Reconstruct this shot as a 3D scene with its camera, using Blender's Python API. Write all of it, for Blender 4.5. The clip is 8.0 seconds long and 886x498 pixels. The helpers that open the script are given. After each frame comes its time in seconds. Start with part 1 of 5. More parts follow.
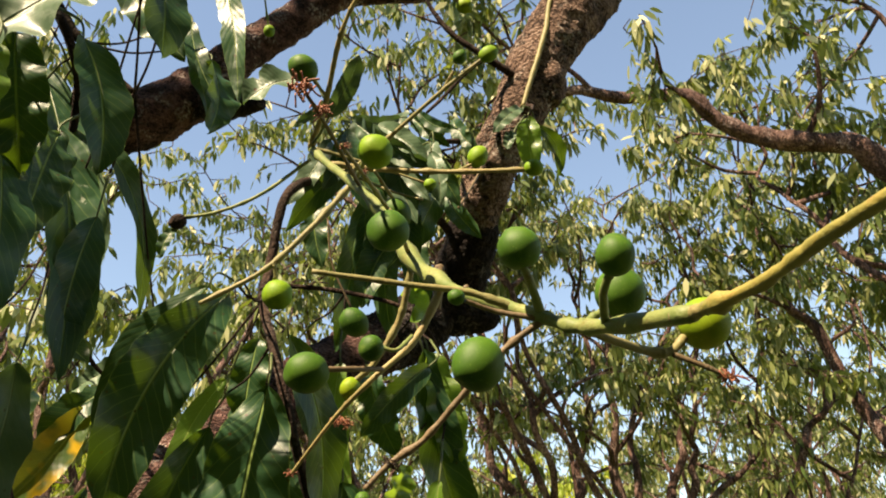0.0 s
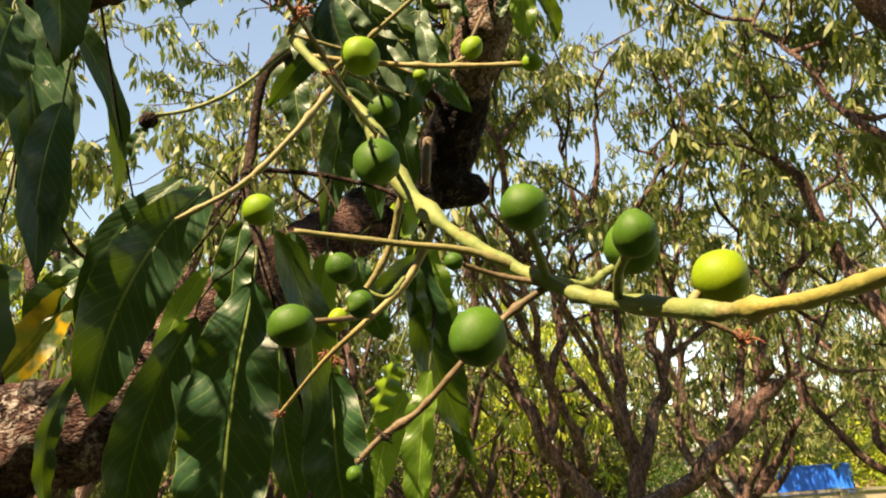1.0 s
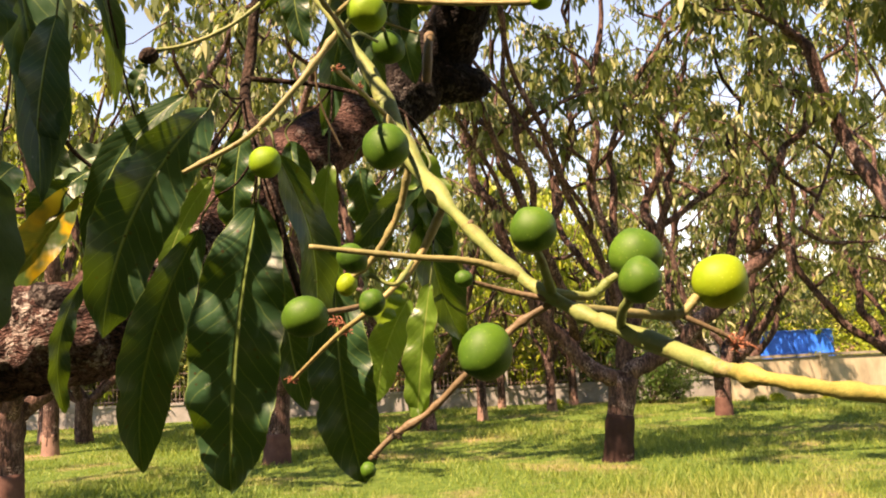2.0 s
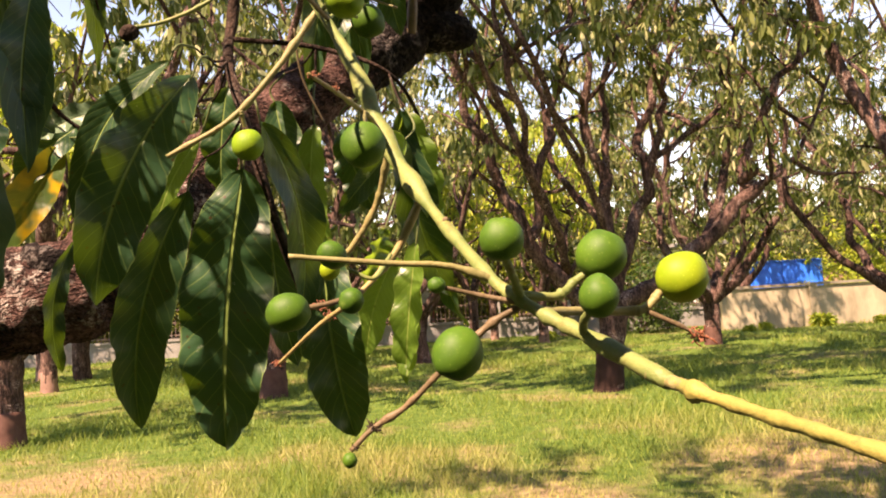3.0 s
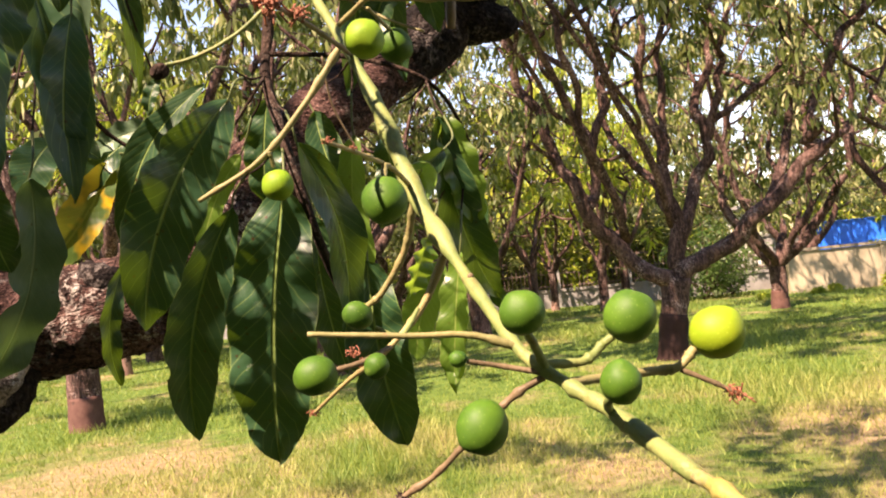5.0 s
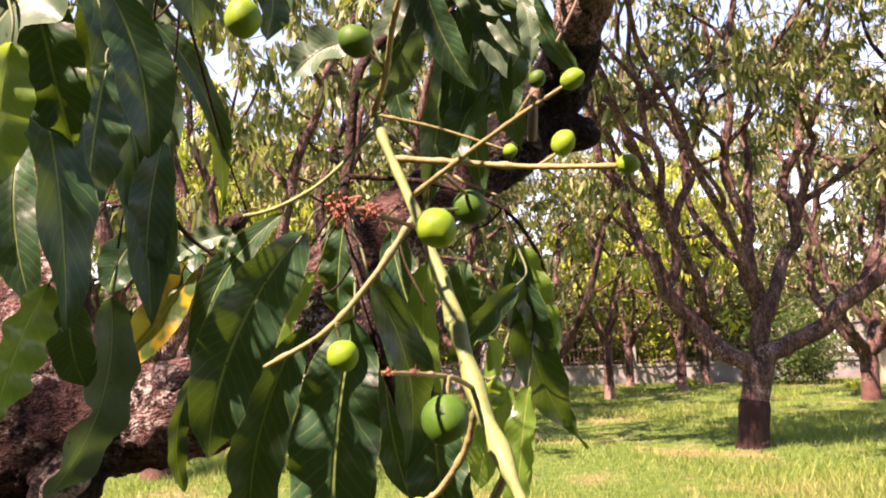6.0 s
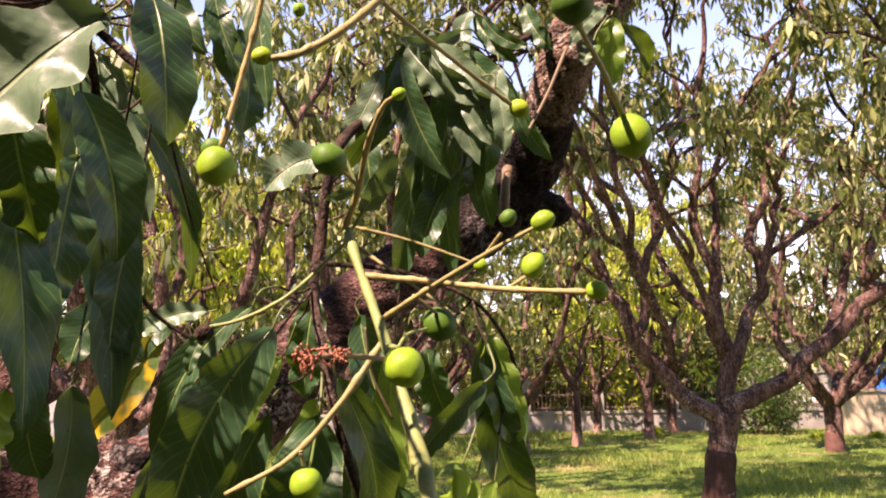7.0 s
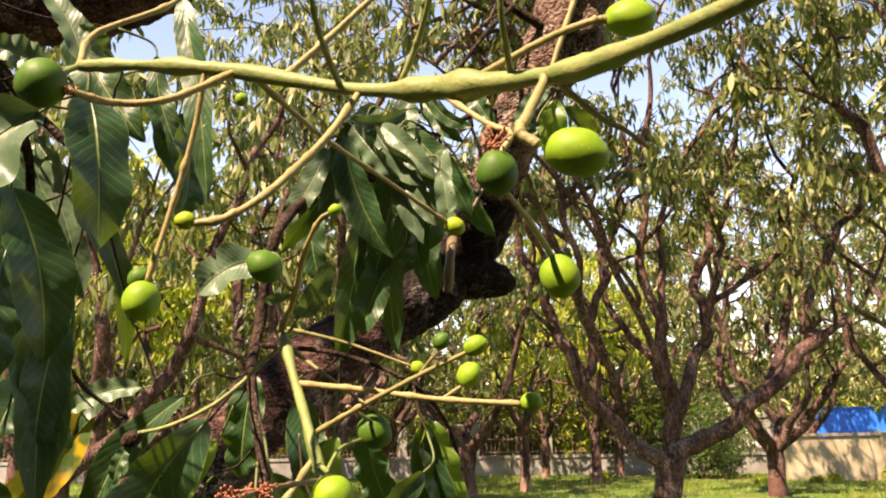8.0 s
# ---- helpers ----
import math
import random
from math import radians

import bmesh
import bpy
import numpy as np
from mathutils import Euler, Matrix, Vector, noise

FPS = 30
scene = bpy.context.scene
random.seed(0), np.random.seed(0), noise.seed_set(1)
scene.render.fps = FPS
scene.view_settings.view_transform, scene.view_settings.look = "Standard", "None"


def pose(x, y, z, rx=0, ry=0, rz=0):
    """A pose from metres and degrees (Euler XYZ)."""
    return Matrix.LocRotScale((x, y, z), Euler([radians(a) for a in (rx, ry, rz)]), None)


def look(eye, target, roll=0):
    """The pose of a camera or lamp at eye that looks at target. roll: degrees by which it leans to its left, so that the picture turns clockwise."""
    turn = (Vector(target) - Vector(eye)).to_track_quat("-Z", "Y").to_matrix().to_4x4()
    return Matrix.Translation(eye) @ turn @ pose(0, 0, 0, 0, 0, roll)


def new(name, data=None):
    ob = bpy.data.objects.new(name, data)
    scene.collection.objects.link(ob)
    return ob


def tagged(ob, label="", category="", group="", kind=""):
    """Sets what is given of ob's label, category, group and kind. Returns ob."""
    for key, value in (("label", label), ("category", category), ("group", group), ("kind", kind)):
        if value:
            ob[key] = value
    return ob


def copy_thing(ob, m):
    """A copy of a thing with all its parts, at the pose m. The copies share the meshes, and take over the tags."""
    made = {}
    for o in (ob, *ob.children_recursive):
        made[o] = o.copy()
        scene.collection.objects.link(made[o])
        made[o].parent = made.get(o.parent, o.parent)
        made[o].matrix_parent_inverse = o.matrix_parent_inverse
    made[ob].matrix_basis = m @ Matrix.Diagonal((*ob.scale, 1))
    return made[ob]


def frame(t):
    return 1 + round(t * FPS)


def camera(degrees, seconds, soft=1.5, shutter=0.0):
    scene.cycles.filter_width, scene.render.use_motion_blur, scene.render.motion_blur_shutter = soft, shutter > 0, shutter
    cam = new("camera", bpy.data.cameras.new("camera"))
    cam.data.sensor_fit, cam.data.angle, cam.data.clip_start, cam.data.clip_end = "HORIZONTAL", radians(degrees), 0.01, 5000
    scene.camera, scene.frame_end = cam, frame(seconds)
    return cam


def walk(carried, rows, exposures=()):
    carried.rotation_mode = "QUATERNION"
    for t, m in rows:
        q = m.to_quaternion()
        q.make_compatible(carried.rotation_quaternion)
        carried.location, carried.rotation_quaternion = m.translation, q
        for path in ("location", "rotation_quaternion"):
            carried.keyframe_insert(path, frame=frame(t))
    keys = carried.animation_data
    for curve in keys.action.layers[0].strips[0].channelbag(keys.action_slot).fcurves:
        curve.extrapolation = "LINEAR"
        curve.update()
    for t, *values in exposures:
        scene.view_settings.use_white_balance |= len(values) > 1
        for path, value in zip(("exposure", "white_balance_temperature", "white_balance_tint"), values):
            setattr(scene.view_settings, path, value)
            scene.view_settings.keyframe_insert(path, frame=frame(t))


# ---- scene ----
cam = camera(56.6, 8.0, 1.9, 0.2)
PATH = [
    (0, (0.032, 0.031, 1.364), (0.035, 1.791, 2.314), -3.5),
    (0.5, (0.032, 0.037, 1.392), (0.045, 1.872, 2.189), -3.8),
    (1, (0.031, 0.042, 1.409), (0.045, 1.947, 2.021), -3.6),
    (1.5, (0.027, 0.039, 1.429), (0.038, 1.99, 1.868), -3.3),
    (1.7, (0.028, 0.032, 1.44), (0.032, 1.996, 1.814), -2.9),
    (2.8, (0.032, 0.01, 1.477), (0.046, 2.004, 1.629), -3.1),
    (3, (0.037, 0.007, 1.478), (0.051, 2.003, 1.608), -3.5),
    (3.5, (0.044, 0.007, 1.487), (0.053, 2.006, 1.55), -4.4),
    (4, (0.041, 0.006, 1.495), (0.023, 2.006, 1.524), -5.6),
    (4.1, (0.039, 0.006, 1.496), (0.014, 2.005, 1.525), -5.7),
    (5.3, (0.058, 0.015, 1.527), (-0.138, 2.002, 1.649), -4.7),
    (5.5, (0.06, 0.016, 1.542), (-0.185, 1.994, 1.705), -3.8),
    (6, (0.061, 0.019, 1.574), (-0.241, 1.981, 1.813), -2.1),
    (6.5, (0.062, 0.008, 1.597), (-0.213, 1.968, 1.884), -1.5),
    (7, (0.064, 0.013, 1.621), (-0.164, 1.972, 1.957), -1.0),
    (7.5, (0.069, 0.006, 1.644), (-0.103, 1.961, 2.033), -0.7),
    (8, (0.074, 0.006, 1.661), (-0.032, 1.956, 2.093), -0.9),
]
EXPOSURE = [(0.0, 1.43, 7800, 12), (1.0, 1.62, 8700, 12), (1.5, 1.72, 8700, 20), (3.0, 1.78, 8200, 32), (4.2, 1.86, 8000, 25), (5.5, 2.0, 7200, 37), (6.5, 2.18, 7100, 47), (7.0, 1.95, 7300, 43), (8.0, 1.8, 8000, 26)]
walk(cam, [(t, look(eye, target, roll)) for t, eye, target, roll in PATH], EXPOSURE)

# ---- world and sun ----
world = bpy.data.worlds.new("world")
scene.world = world
world.use_nodes = True
wn = world.node_tree
sky = wn.nodes.new("ShaderNodeTexSky")
sky.sky_type = "NISHITA"
sky.sun_disc = False
sky.sun_elevation = radians(52)
sky.sun_rotation = radians(218)
sky.air_density, sky.dust_density, sky.ozone_density = 1.2, 0.0, 0.8
wn.nodes["Background"].inputs["Strength"].default_value = 0.10
wn.links.new(sky.outputs["Color"], wn.nodes["Background"].inputs["Color"])

sun_data = bpy.data.lights.new("sun", "SUN")
sun_data.energy = 5.0
sun_data.angle = radians(0.53)
sun_data.color = (1.0, 0.865, 0.68)
sun = new("sun", sun_data)
sun.matrix_world = look((-5.0, -6.5, 10.5), (0, 0, 0))

# ---- materials ----


class Nodes:
    """A material's node tree, with short calls for the common nodes."""

    def __init__(self, name, rough=0.6, spec=0.5):
        self.mat = bpy.data.materials.new(name)
        self.mat.use_nodes = True
        self.tree = self.mat.node_tree
        self.bsdf = self.tree.nodes["Principled BSDF"]
        self.bsdf.inputs["Roughness"].default_value = rough
        self.bsdf.inputs["Specular IOR Level"].default_value = spec

    def add(self, kind):
        return self.tree.nodes.new(kind)

    def link(self, a, b):
        self.tree.links.new(a, b)

    def coords(self, which="Object"):
        return self.add("ShaderNodeTexCoord").outputs[which]

    def noise(self, scale, detail=4.0, vec=None, stretch=None, rough=0.6):
        n = self.add("ShaderNodeTexNoise")
        n.inputs["Scale"].default_value = scale
        n.inputs["Detail"].default_value = detail
        n.inputs["Roughness"].default_value = rough
        vec = vec or self.coords()
        if stretch:
            m = self.add("ShaderNodeMapping")
            m.inputs["Scale"].default_value = stretch
            self.link(vec, m.inputs["Vector"])
            vec = m.outputs["Vector"]
        self.link(vec, n.inputs["Vector"])
        return n.outputs["Fac"]

    def ramp(self, fac, *stops):
        r = self.add("ShaderNodeValToRGB")
        while len(r.color_ramp.elements) < len(stops):
            r.color_ramp.elements.new(0.5)
        for e, (at, colour) in zip(r.color_ramp.elements, stops):
            e.position = at
            e.color = (*colour, 1) if len(colour) == 3 else colour
        self.link(fac, r.inputs["Fac"])
        return r.outputs["Color"]

    def mix(self, fac, a, b, blend="MIX"):
        m = self.add("ShaderNodeMix")
        m.data_type, m.blend_type = "RGBA", blend
        for socket, value in ((m.inputs[0], fac), (m.inputs[6], a), (m.inputs[7], b)):
            if isinstance(value, bpy.types.NodeSocket):
                self.link(value, socket)
            elif isinstance(value, (int, float)):
                socket.default_value = value
            else:
                socket.default_value = (*value, 1)
        return m.outputs[2]

    def math(self, op, a, b=0.0):
        m = self.add("ShaderNodeMath")
        m.operation = op
        for socket, value in ((m.inputs[0], a), (m.inputs[1], b)):
            if isinstance(value, bpy.types.NodeSocket):
                self.link(value, socket)
            else:
                socket.default_value = value
        return m.outputs[0]

    def colour(self, out):
        self.link(out, self.bsdf.inputs["Base Color"])

    def bump(self, height, strength, distance):
        b = self.add("ShaderNodeBump")
        b.inputs["Strength"].default_value = strength
        b.inputs["Distance"].default_value = distance
        self.link(height, b.inputs["Height"])
        self.link(b.outputs["Normal"], self.bsdf.inputs["Normal"])

    def thin(self, colour, amount):
        """Let light through, as a leaf does."""
        t = self.add("ShaderNodeBsdfTranslucent")
        if isinstance(colour, bpy.types.NodeSocket):
            self.link(colour, t.inputs["Color"])
        else:
            t.inputs["Color"].default_value = (*colour, 1)
        m = self.add("ShaderNodeMixShader")
        m.inputs[0].default_value = amount
        self.link(self.bsdf.outputs[0], m.inputs[1])
        self.link(t.outputs[0], m.inputs[2])
        self.link(m.outputs[0], self.tree.nodes["Material Output"].inputs["Surface"])


def leaf_material(name, dark, mid, rib, through_colour, rough=0.34, thin=0.3, blotch=None, veined=0.2, spec=0.5):
    """A mango leaf: pale midrib, side veins, dusty patches tinted as sky sheen, small brown spots."""
    n = Nodes(name, rough, spec)
    uv = n.add("ShaderNodeSeparateXYZ")
    n.link(n.coords("UV"), uv.inputs[0])
    u, v = uv.outputs[0], uv.outputs[1]
    across = n.math("ABSOLUTE", n.math("SUBTRACT", v, 0.5))
    obj = n.add("ShaderNodeObjectInfo").outputs["Random"]
    base = n.mix(n.ramp(n.noise(22, 5), (0.3, (0, 0, 0)), (0.7, (1, 1, 1))), dark, mid)
    base = n.mix(n.math("MULTIPLY", obj, 0.35), base, [c * 1.6 for c in mid])
    # side veins run forward from the midrib
    phase = n.math("ADD", n.math("SUBTRACT", n.math("MULTIPLY", u, 15.0), n.math("MULTIPLY", across, 5.0)), n.math("MULTIPLY", n.noise(26, 2), 0.9))
    wave = n.math("ABSOLUTE", n.math("SUBTRACT", n.math("FRACT", phase), 0.5))
    vein = n.ramp(wave, (0.018, (1, 1, 1)), (0.065, (0, 0, 0)))
    base = n.mix(n.math("MULTIPLY", vein, veined), base, rib)
    middle = n.ramp(across, (0.010, (1, 1, 1)), (0.030, (0, 0, 0)))
    base = n.mix(n.math("MULTIPLY", middle, 0.85), base, rib)
    # dusty patches, tinted bluish-grey to suggest the sky's reflection
    dust_sheen = n.ramp(n.noise(34, 6, rough=0.75), (0.60, (0, 0, 0)), (0.74, (1, 1, 1)))
    base = n.mix(n.math("MULTIPLY", dust_sheen, 0.22), base, (0.22, 0.29, 0.22))
    spots = n.add("ShaderNodeTexVoronoi")
    spots.inputs["Scale"].default_value = 95
    n.link(n.coords(), spots.inputs["Vector"])
    few = n.math("MULTIPLY", n.ramp(spots.outputs["Distance"], (0.10, (1, 1, 1)), (0.16, (0, 0, 0))), n.ramp(n.noise(28, 2), (0.48, (0, 0, 0)), (0.53, (1, 1, 1))))
    base = n.mix(few, base, (0.045, 0.022, 0.008))
    lichen = n.math("MULTIPLY", n.ramp(n.noise(55, 5, rough=0.7), (0.66, (0, 0, 0)), (0.69, (1, 1, 1))), n.ramp(n.noise(17, 2), (0.5, (0, 0, 0)), (0.56, (1, 1, 1))))
    base = n.mix(n.math("MULTIPLY", lichen, 0.7), base, (0.42, 0.46, 0.36))
    rim = n.ramp(across, (0.480, (0, 0, 0)), (0.494, (1, 1, 1)))
    base = n.mix(n.math("MULTIPLY", rim, 0.45), base, rib)
    if blotch:
        area = n.ramp(n.noise(13, 3), (0.40, (0, 0, 0)), (0.47, (1, 1, 1)))
        base = n.mix(area, base, blotch)
    n.colour(base)
    relief = n.math("ADD", n.math("MULTIPLY", wave, 0.15), n.math("MULTIPLY", middle, -1.0))
    relief = n.math("ADD", relief, n.math("ADD", n.math("MULTIPLY", n.noise(150, 3), 0.2), n.math("MULTIPLY", n.noise(30, 2), 3.0)))
    n.bump(relief, 0.6, 0.0022)
    n.thin(through_colour, thin)
    return n.mat


LEAF = leaf_material("mango_leaf", (0.008, 0.031, 0.013), (0.023, 0.067, 0.029), (0.23, 0.32, 0.09), (0.21, 0.38, 0.02), 0.40, 0.13, veined=0.30, spec=0.34)
# paler grey-green leaf tone, specular slightly raised
LEAF_PALE = leaf_material("pale_mango_leaf", (0.046, 0.088, 0.052), (0.085, 0.138, 0.080), (0.22, 0.27, 0.15), (0.15, 0.28, 0.05), 0.42, 0.12, veined=0.14, spec=0.42)
LEAF_YOUNG = leaf_material("young_mango_leaf", (0.045, 0.095, 0.013), (0.075, 0.15, 0.020), (0.32, 0.40, 0.11), (0.34, 0.54, 0.05), 0.36, 0.38, veined=0.34)
LEAF_YELLOW = leaf_material("yellowing_mango_leaf", (0.024, 0.058, 0.012), (0.04, 0.09, 0.02), (0.24, 0.28, 0.08), (0.34, 0.36, 0.03), 0.4, 0.3, blotch=(0.52, 0.32, 0.012))


def fruit_material(name, shade, tone, tip):
    n = Nodes(name, 0.58, 0.30)
    base = n.mix(n.ramp(n.noise(70, 4), (0.32, (0, 0, 0)), (0.70, (1, 1, 1))), shade, tone)
    dots = n.add("ShaderNodeTexVoronoi")
    dots.inputs["Scale"].default_value = 620
    n.link(n.coords(), dots.inputs["Vector"])
    base = n.mix(n.math("MULTIPLY", n.ramp(dots.outputs["Distance"], (0.10, (1, 1, 1)), (0.22, (0, 0, 0))), 0.28), base, tip)
    base = n.mix(n.math("MULTIPLY", n.ramp(n.noise(160, 5, rough=0.7), (0.62, (0, 0, 0)), (0.75, (1, 1, 1))), 0.35), base, (0.16, 0.20, 0.05))
    n.colour(base)
    n.bsdf.inputs["Subsurface Weight"].default_value = 0.12
    n.bsdf.inputs["Subsurface Radius"].default_value = (0.4, 0.8, 0.1)
    n.bsdf.inputs["Subsurface Scale"].default_value = 0.003
    n.bump(n.noise(420, 3), 0.12, 0.0006)
    return n.mat


FRUIT = fruit_material("green_mango_skin", (0.030, 0.090, 0.007), (0.062, 0.148, 0.010), (0.20, 0.34, 0.06))
FRUIT_LIGHT = fruit_material("light_green_mango_skin", (0.110, 0.225, 0.010), (0.190, 0.320, 0.015), (0.44, 0.58, 0.10))
FRUIT_YELLOW = fruit_material("yellow_green_mango_skin", (0.160, 0.270, 0.010), (0.235, 0.325, 0.013), (0.52, 0.64, 0.10))


def stalk_material(name, a, b, c):
    n = Nodes(name, 0.55, 0.4)
    base = n.mix(n.ramp(n.noise(85, 4), (0.35, (0, 0, 0)), (0.68, (1, 1, 1))), a, b)
    base = n.mix(n.math("MULTIPLY", n.ramp(n.noise(170, 6, rough=0.75), (0.54, (0, 0, 0)), (0.66, (1, 1, 1))), 0.7), base, c)
    n.colour(base)
    n.bump(n.noise(600, 4), 0.4, 0.0010)
    return n.mat


STALK = stalk_material("yellow_green_stalk", (0.115, 0.165, 0.048), (0.235, 0.265, 0.088), (0.13, 0.10, 0.035))
STALK_OLD = stalk_material("golden_stalk", (0.18, 0.175, 0.070), (0.29, 0.25, 0.105), (0.14, 0.075, 0.04))
PETIOLE = stalk_material("green_leaf_stalk", (0.07, 0.10, 0.03), (0.12, 0.15, 0.05), (0.06, 0.05, 0.02))
STALK_GOLD = stalk_material("orange_gold_stalk", (0.20, 0.20, 0.055), (0.36, 0.29, 0.075), (0.20, 0.10, 0.04))
STALK_RED = stalk_material("reddish_stalk", (0.24, 0.21, 0.085), (0.34, 0.275, 0.115), (0.17, 0.085, 0.045))
FLOWER = stalk_material("withered_flowers", (0.22, 0.075, 0.040), (0.33, 0.125, 0.070), (0.10, 0.045, 0.03))
STALK_DRY = stalk_material("dry_brown_stalk", (0.11, 0.080, 0.045), (0.19, 0.135, 0.075), (0.06, 0.035, 0.02))


def bark_material(name, deep, tone, light, lichen, scale, stretch=(1, 1, 1), crumb=1.0, pebble=7.0):
    """Crumbly bark: dark hollows, reddish scales, pale lichen patches."""
    n = Nodes(name, 0.9, 0.2)
    coarse = n.noise(scale, 6, stretch=stretch, rough=0.65)
    fine = n.noise(scale * 5.5, 8, stretch=stretch, rough=0.72)
    cells = n.add("ShaderNodeTexVoronoi")
    cells.inputs["Scale"].default_value = scale * pebble
    cells.inputs["Randomness"].default_value = 1.0
    stretched = n.add("ShaderNodeMapping")
    stretched.inputs["Scale"].default_value = stretch
    shift = n.add("ShaderNodeTexNoise")
    shift.inputs["Scale"].default_value = scale * 3
    n.link(n.coords(), shift.inputs["Vector"])
    warp = n.add("ShaderNodeVectorMath")
    warp.operation = "MULTIPLY_ADD"
    warp.inputs[1].default_value = (0.45 / scale,) * 3
    n.link(shift.outputs["Color"], warp.inputs[0])
    n.link(n.coords(), warp.inputs[2])
    n.link(warp.outputs[0], stretched.inputs["Vector"])
    n.link(stretched.outputs["Vector"], cells.inputs["Vector"])
    knobs = n.math("SUBTRACT", 0.75, cells.outputs["Distance"])
    both = n.math("ADD", n.math("MULTIPLY", coarse, 0.45), n.math("ADD", n.math("MULTIPLY", fine, 0.40), n.math("MULTIPLY", knobs, 0.16)))
    base = n.ramp(both, (0.40, deep), (0.48, tone), (0.63, light))
    patch = n.math("MULTIPLY", n.ramp(n.noise(scale * 0.7, 4, rough=0.6), (0.52, (0, 0, 0)), (0.62, (1, 1, 1))), n.ramp(n.noise(scale * 6.0, 6, rough=0.7), (0.50, (0, 0, 0)), (0.58, (1, 1, 1))))
    base = n.mix(n.math("MULTIPLY", patch, 0.8), base, lichen)
    n.colour(base)
    n.bump(n.math("ADD", n.math("MULTIPLY", coarse, 0.5), n.math("ADD", n.math("MULTIPLY", fine, 0.5), n.math("MULTIPLY", knobs, 0.6))), crumb, 0.24 / scale)
    return n.mat


BARK = bark_material("dark_mango_bark", (0.016, 0.008, 0.007), (0.098, 0.050, 0.043), (0.28, 0.165, 0.142), (0.50, 0.44, 0.40), 20, (0.7, 0.9, 1.6), 0.9, 12.0)
# pale wood tone that stands in for sun on the stub's wound
WOUND_SUNLIT = bark_material("sunlit_pale_wound", (0.10, 0.075, 0.065), (0.34, 0.27, 0.24), (0.60, 0.53, 0.48), (0.7, 0.66, 0.62), 45)
# paler bark tone for the rising limb and its stub
BARK_LIGHT = bark_material("pale_bark", (0.030, 0.018, 0.014), (0.180, 0.115, 0.088), (0.44, 0.325, 0.265), (0.52, 0.47, 0.42), 20, (1, 1, 1.5))
# bark with the crown's shade put into its colour, for bend and stubs
BARK_SHADED = bark_material("shaded_bark", (0.005, 0.003, 0.003), (0.015, 0.010, 0.009), (0.046, 0.032, 0.028), (0.16, 0.14, 0.13), 20)
BARK_FAR = bark_material("orchard_bark", (0.028, 0.016, 0.013), (0.088, 0.050, 0.041), (0.24, 0.148, 0.122), (0.36, 0.27, 0.24), 6, (1, 1, 0.22), 0.8)
TWIG = bark_material("dark_twig_bark", (0.014, 0.008, 0.006), (0.034, 0.020, 0.015), (0.08, 0.050, 0.038), (0.12, 0.10, 0.085), 45, (1, 1, 0.5), 0.6)


def foliage_material(name, stops, through_colour, thin=0.35):
    n = Nodes(name, 0.48, 0.26)
    rnd = n.add("ShaderNodeNewGeometry").outputs["Random Per Island"]
    base = n.ramp(rnd, *stops)
    base = n.mix(n.ramp(n.noise(0.6, 3), (0.35, (0, 0, 0)), (0.65, (1, 1, 1))), base, n.mix(0.15, base, (0.20, 0.20, 0.06)))
    n.colour(base)
    n.thin(through_colour, thin)
    return n.mat


FOLIAGE = foliage_material("orchard_foliage", ((0.0, (0.012, 0.030, 0.012)), (0.30, (0.042, 0.074, 0.018)), (0.60, (0.125, 0.155, 0.046)), (0.85, (0.235, 0.245, 0.10)), (1.0, (0.44, 0.42, 0.24))), (0.32, 0.40, 0.05), 0.24)
FOLIAGE_MIXED = foliage_material("thicket_foliage", ((0.0, (0.018, 0.036, 0.012)), (0.4, (0.045, 0.072, 0.022)), (0.75, (0.13, 0.15, 0.042)), (1.0, (0.36, 0.35, 0.11))), (0.26, 0.34, 0.05), 0.22)
CANOPY = foliage_material("mango_canopy", ((0.0, (0.020, 0.050, 0.012)), (0.6, (0.035, 0.080, 0.018)), (1.0, (0.06, 0.11, 0.025))), (0.16, 0.30, 0.03), 0.2)
FOLIAGE_FRESH = foliage_material("fresh_foliage", ((0.0, (0.10, 0.19, 0.02)), (0.5, (0.25, 0.32, 0.03)), (1.0, (0.42, 0.43, 0.05))), (0.42, 0.52, 0.04))


def dryness(n):
    """Dry patches, more of them towards the open near side."""
    y = n.add("ShaderNodeSeparateXYZ")
    n.link(n.coords(), y.inputs[0])
    near_side = n.math("MINIMUM", n.math("MAXIMUM", n.math("MULTIPLY", n.math("SUBTRACT", 9.5, y.outputs[1]), 0.03), -0.03), 0.055)
    patches = n.math("ADD", n.math("MULTIPLY", n.noise(0.45, 5), 0.72), n.math("MULTIPLY", n.noise(1.9, 6, rough=0.7), 0.30))
    return n.ramp(n.math("ADD", patches, near_side), (0.50, (0, 0, 0)), (0.64, (0.9, 0.9, 0.9)))


def grass_material():
    n = Nodes("grass_blades", 0.55, 0.3)
    rnd = n.add("ShaderNodeNewGeometry").outputs["Random Per Island"]
    green = n.ramp(rnd, (0.0, (0.056, 0.115, 0.022)), (0.5, (0.130, 0.205, 0.035)), (1.0, (0.26, 0.30, 0.06)))
    dry = n.ramp(rnd, (0.0, (0.22, 0.20, 0.06)), (1.0, (0.46, 0.40, 0.15)))
    n.colour(n.mix(dryness(n), green, dry))
    n.thin((0.34, 0.44, 0.06), 0.3)
    return n.mat


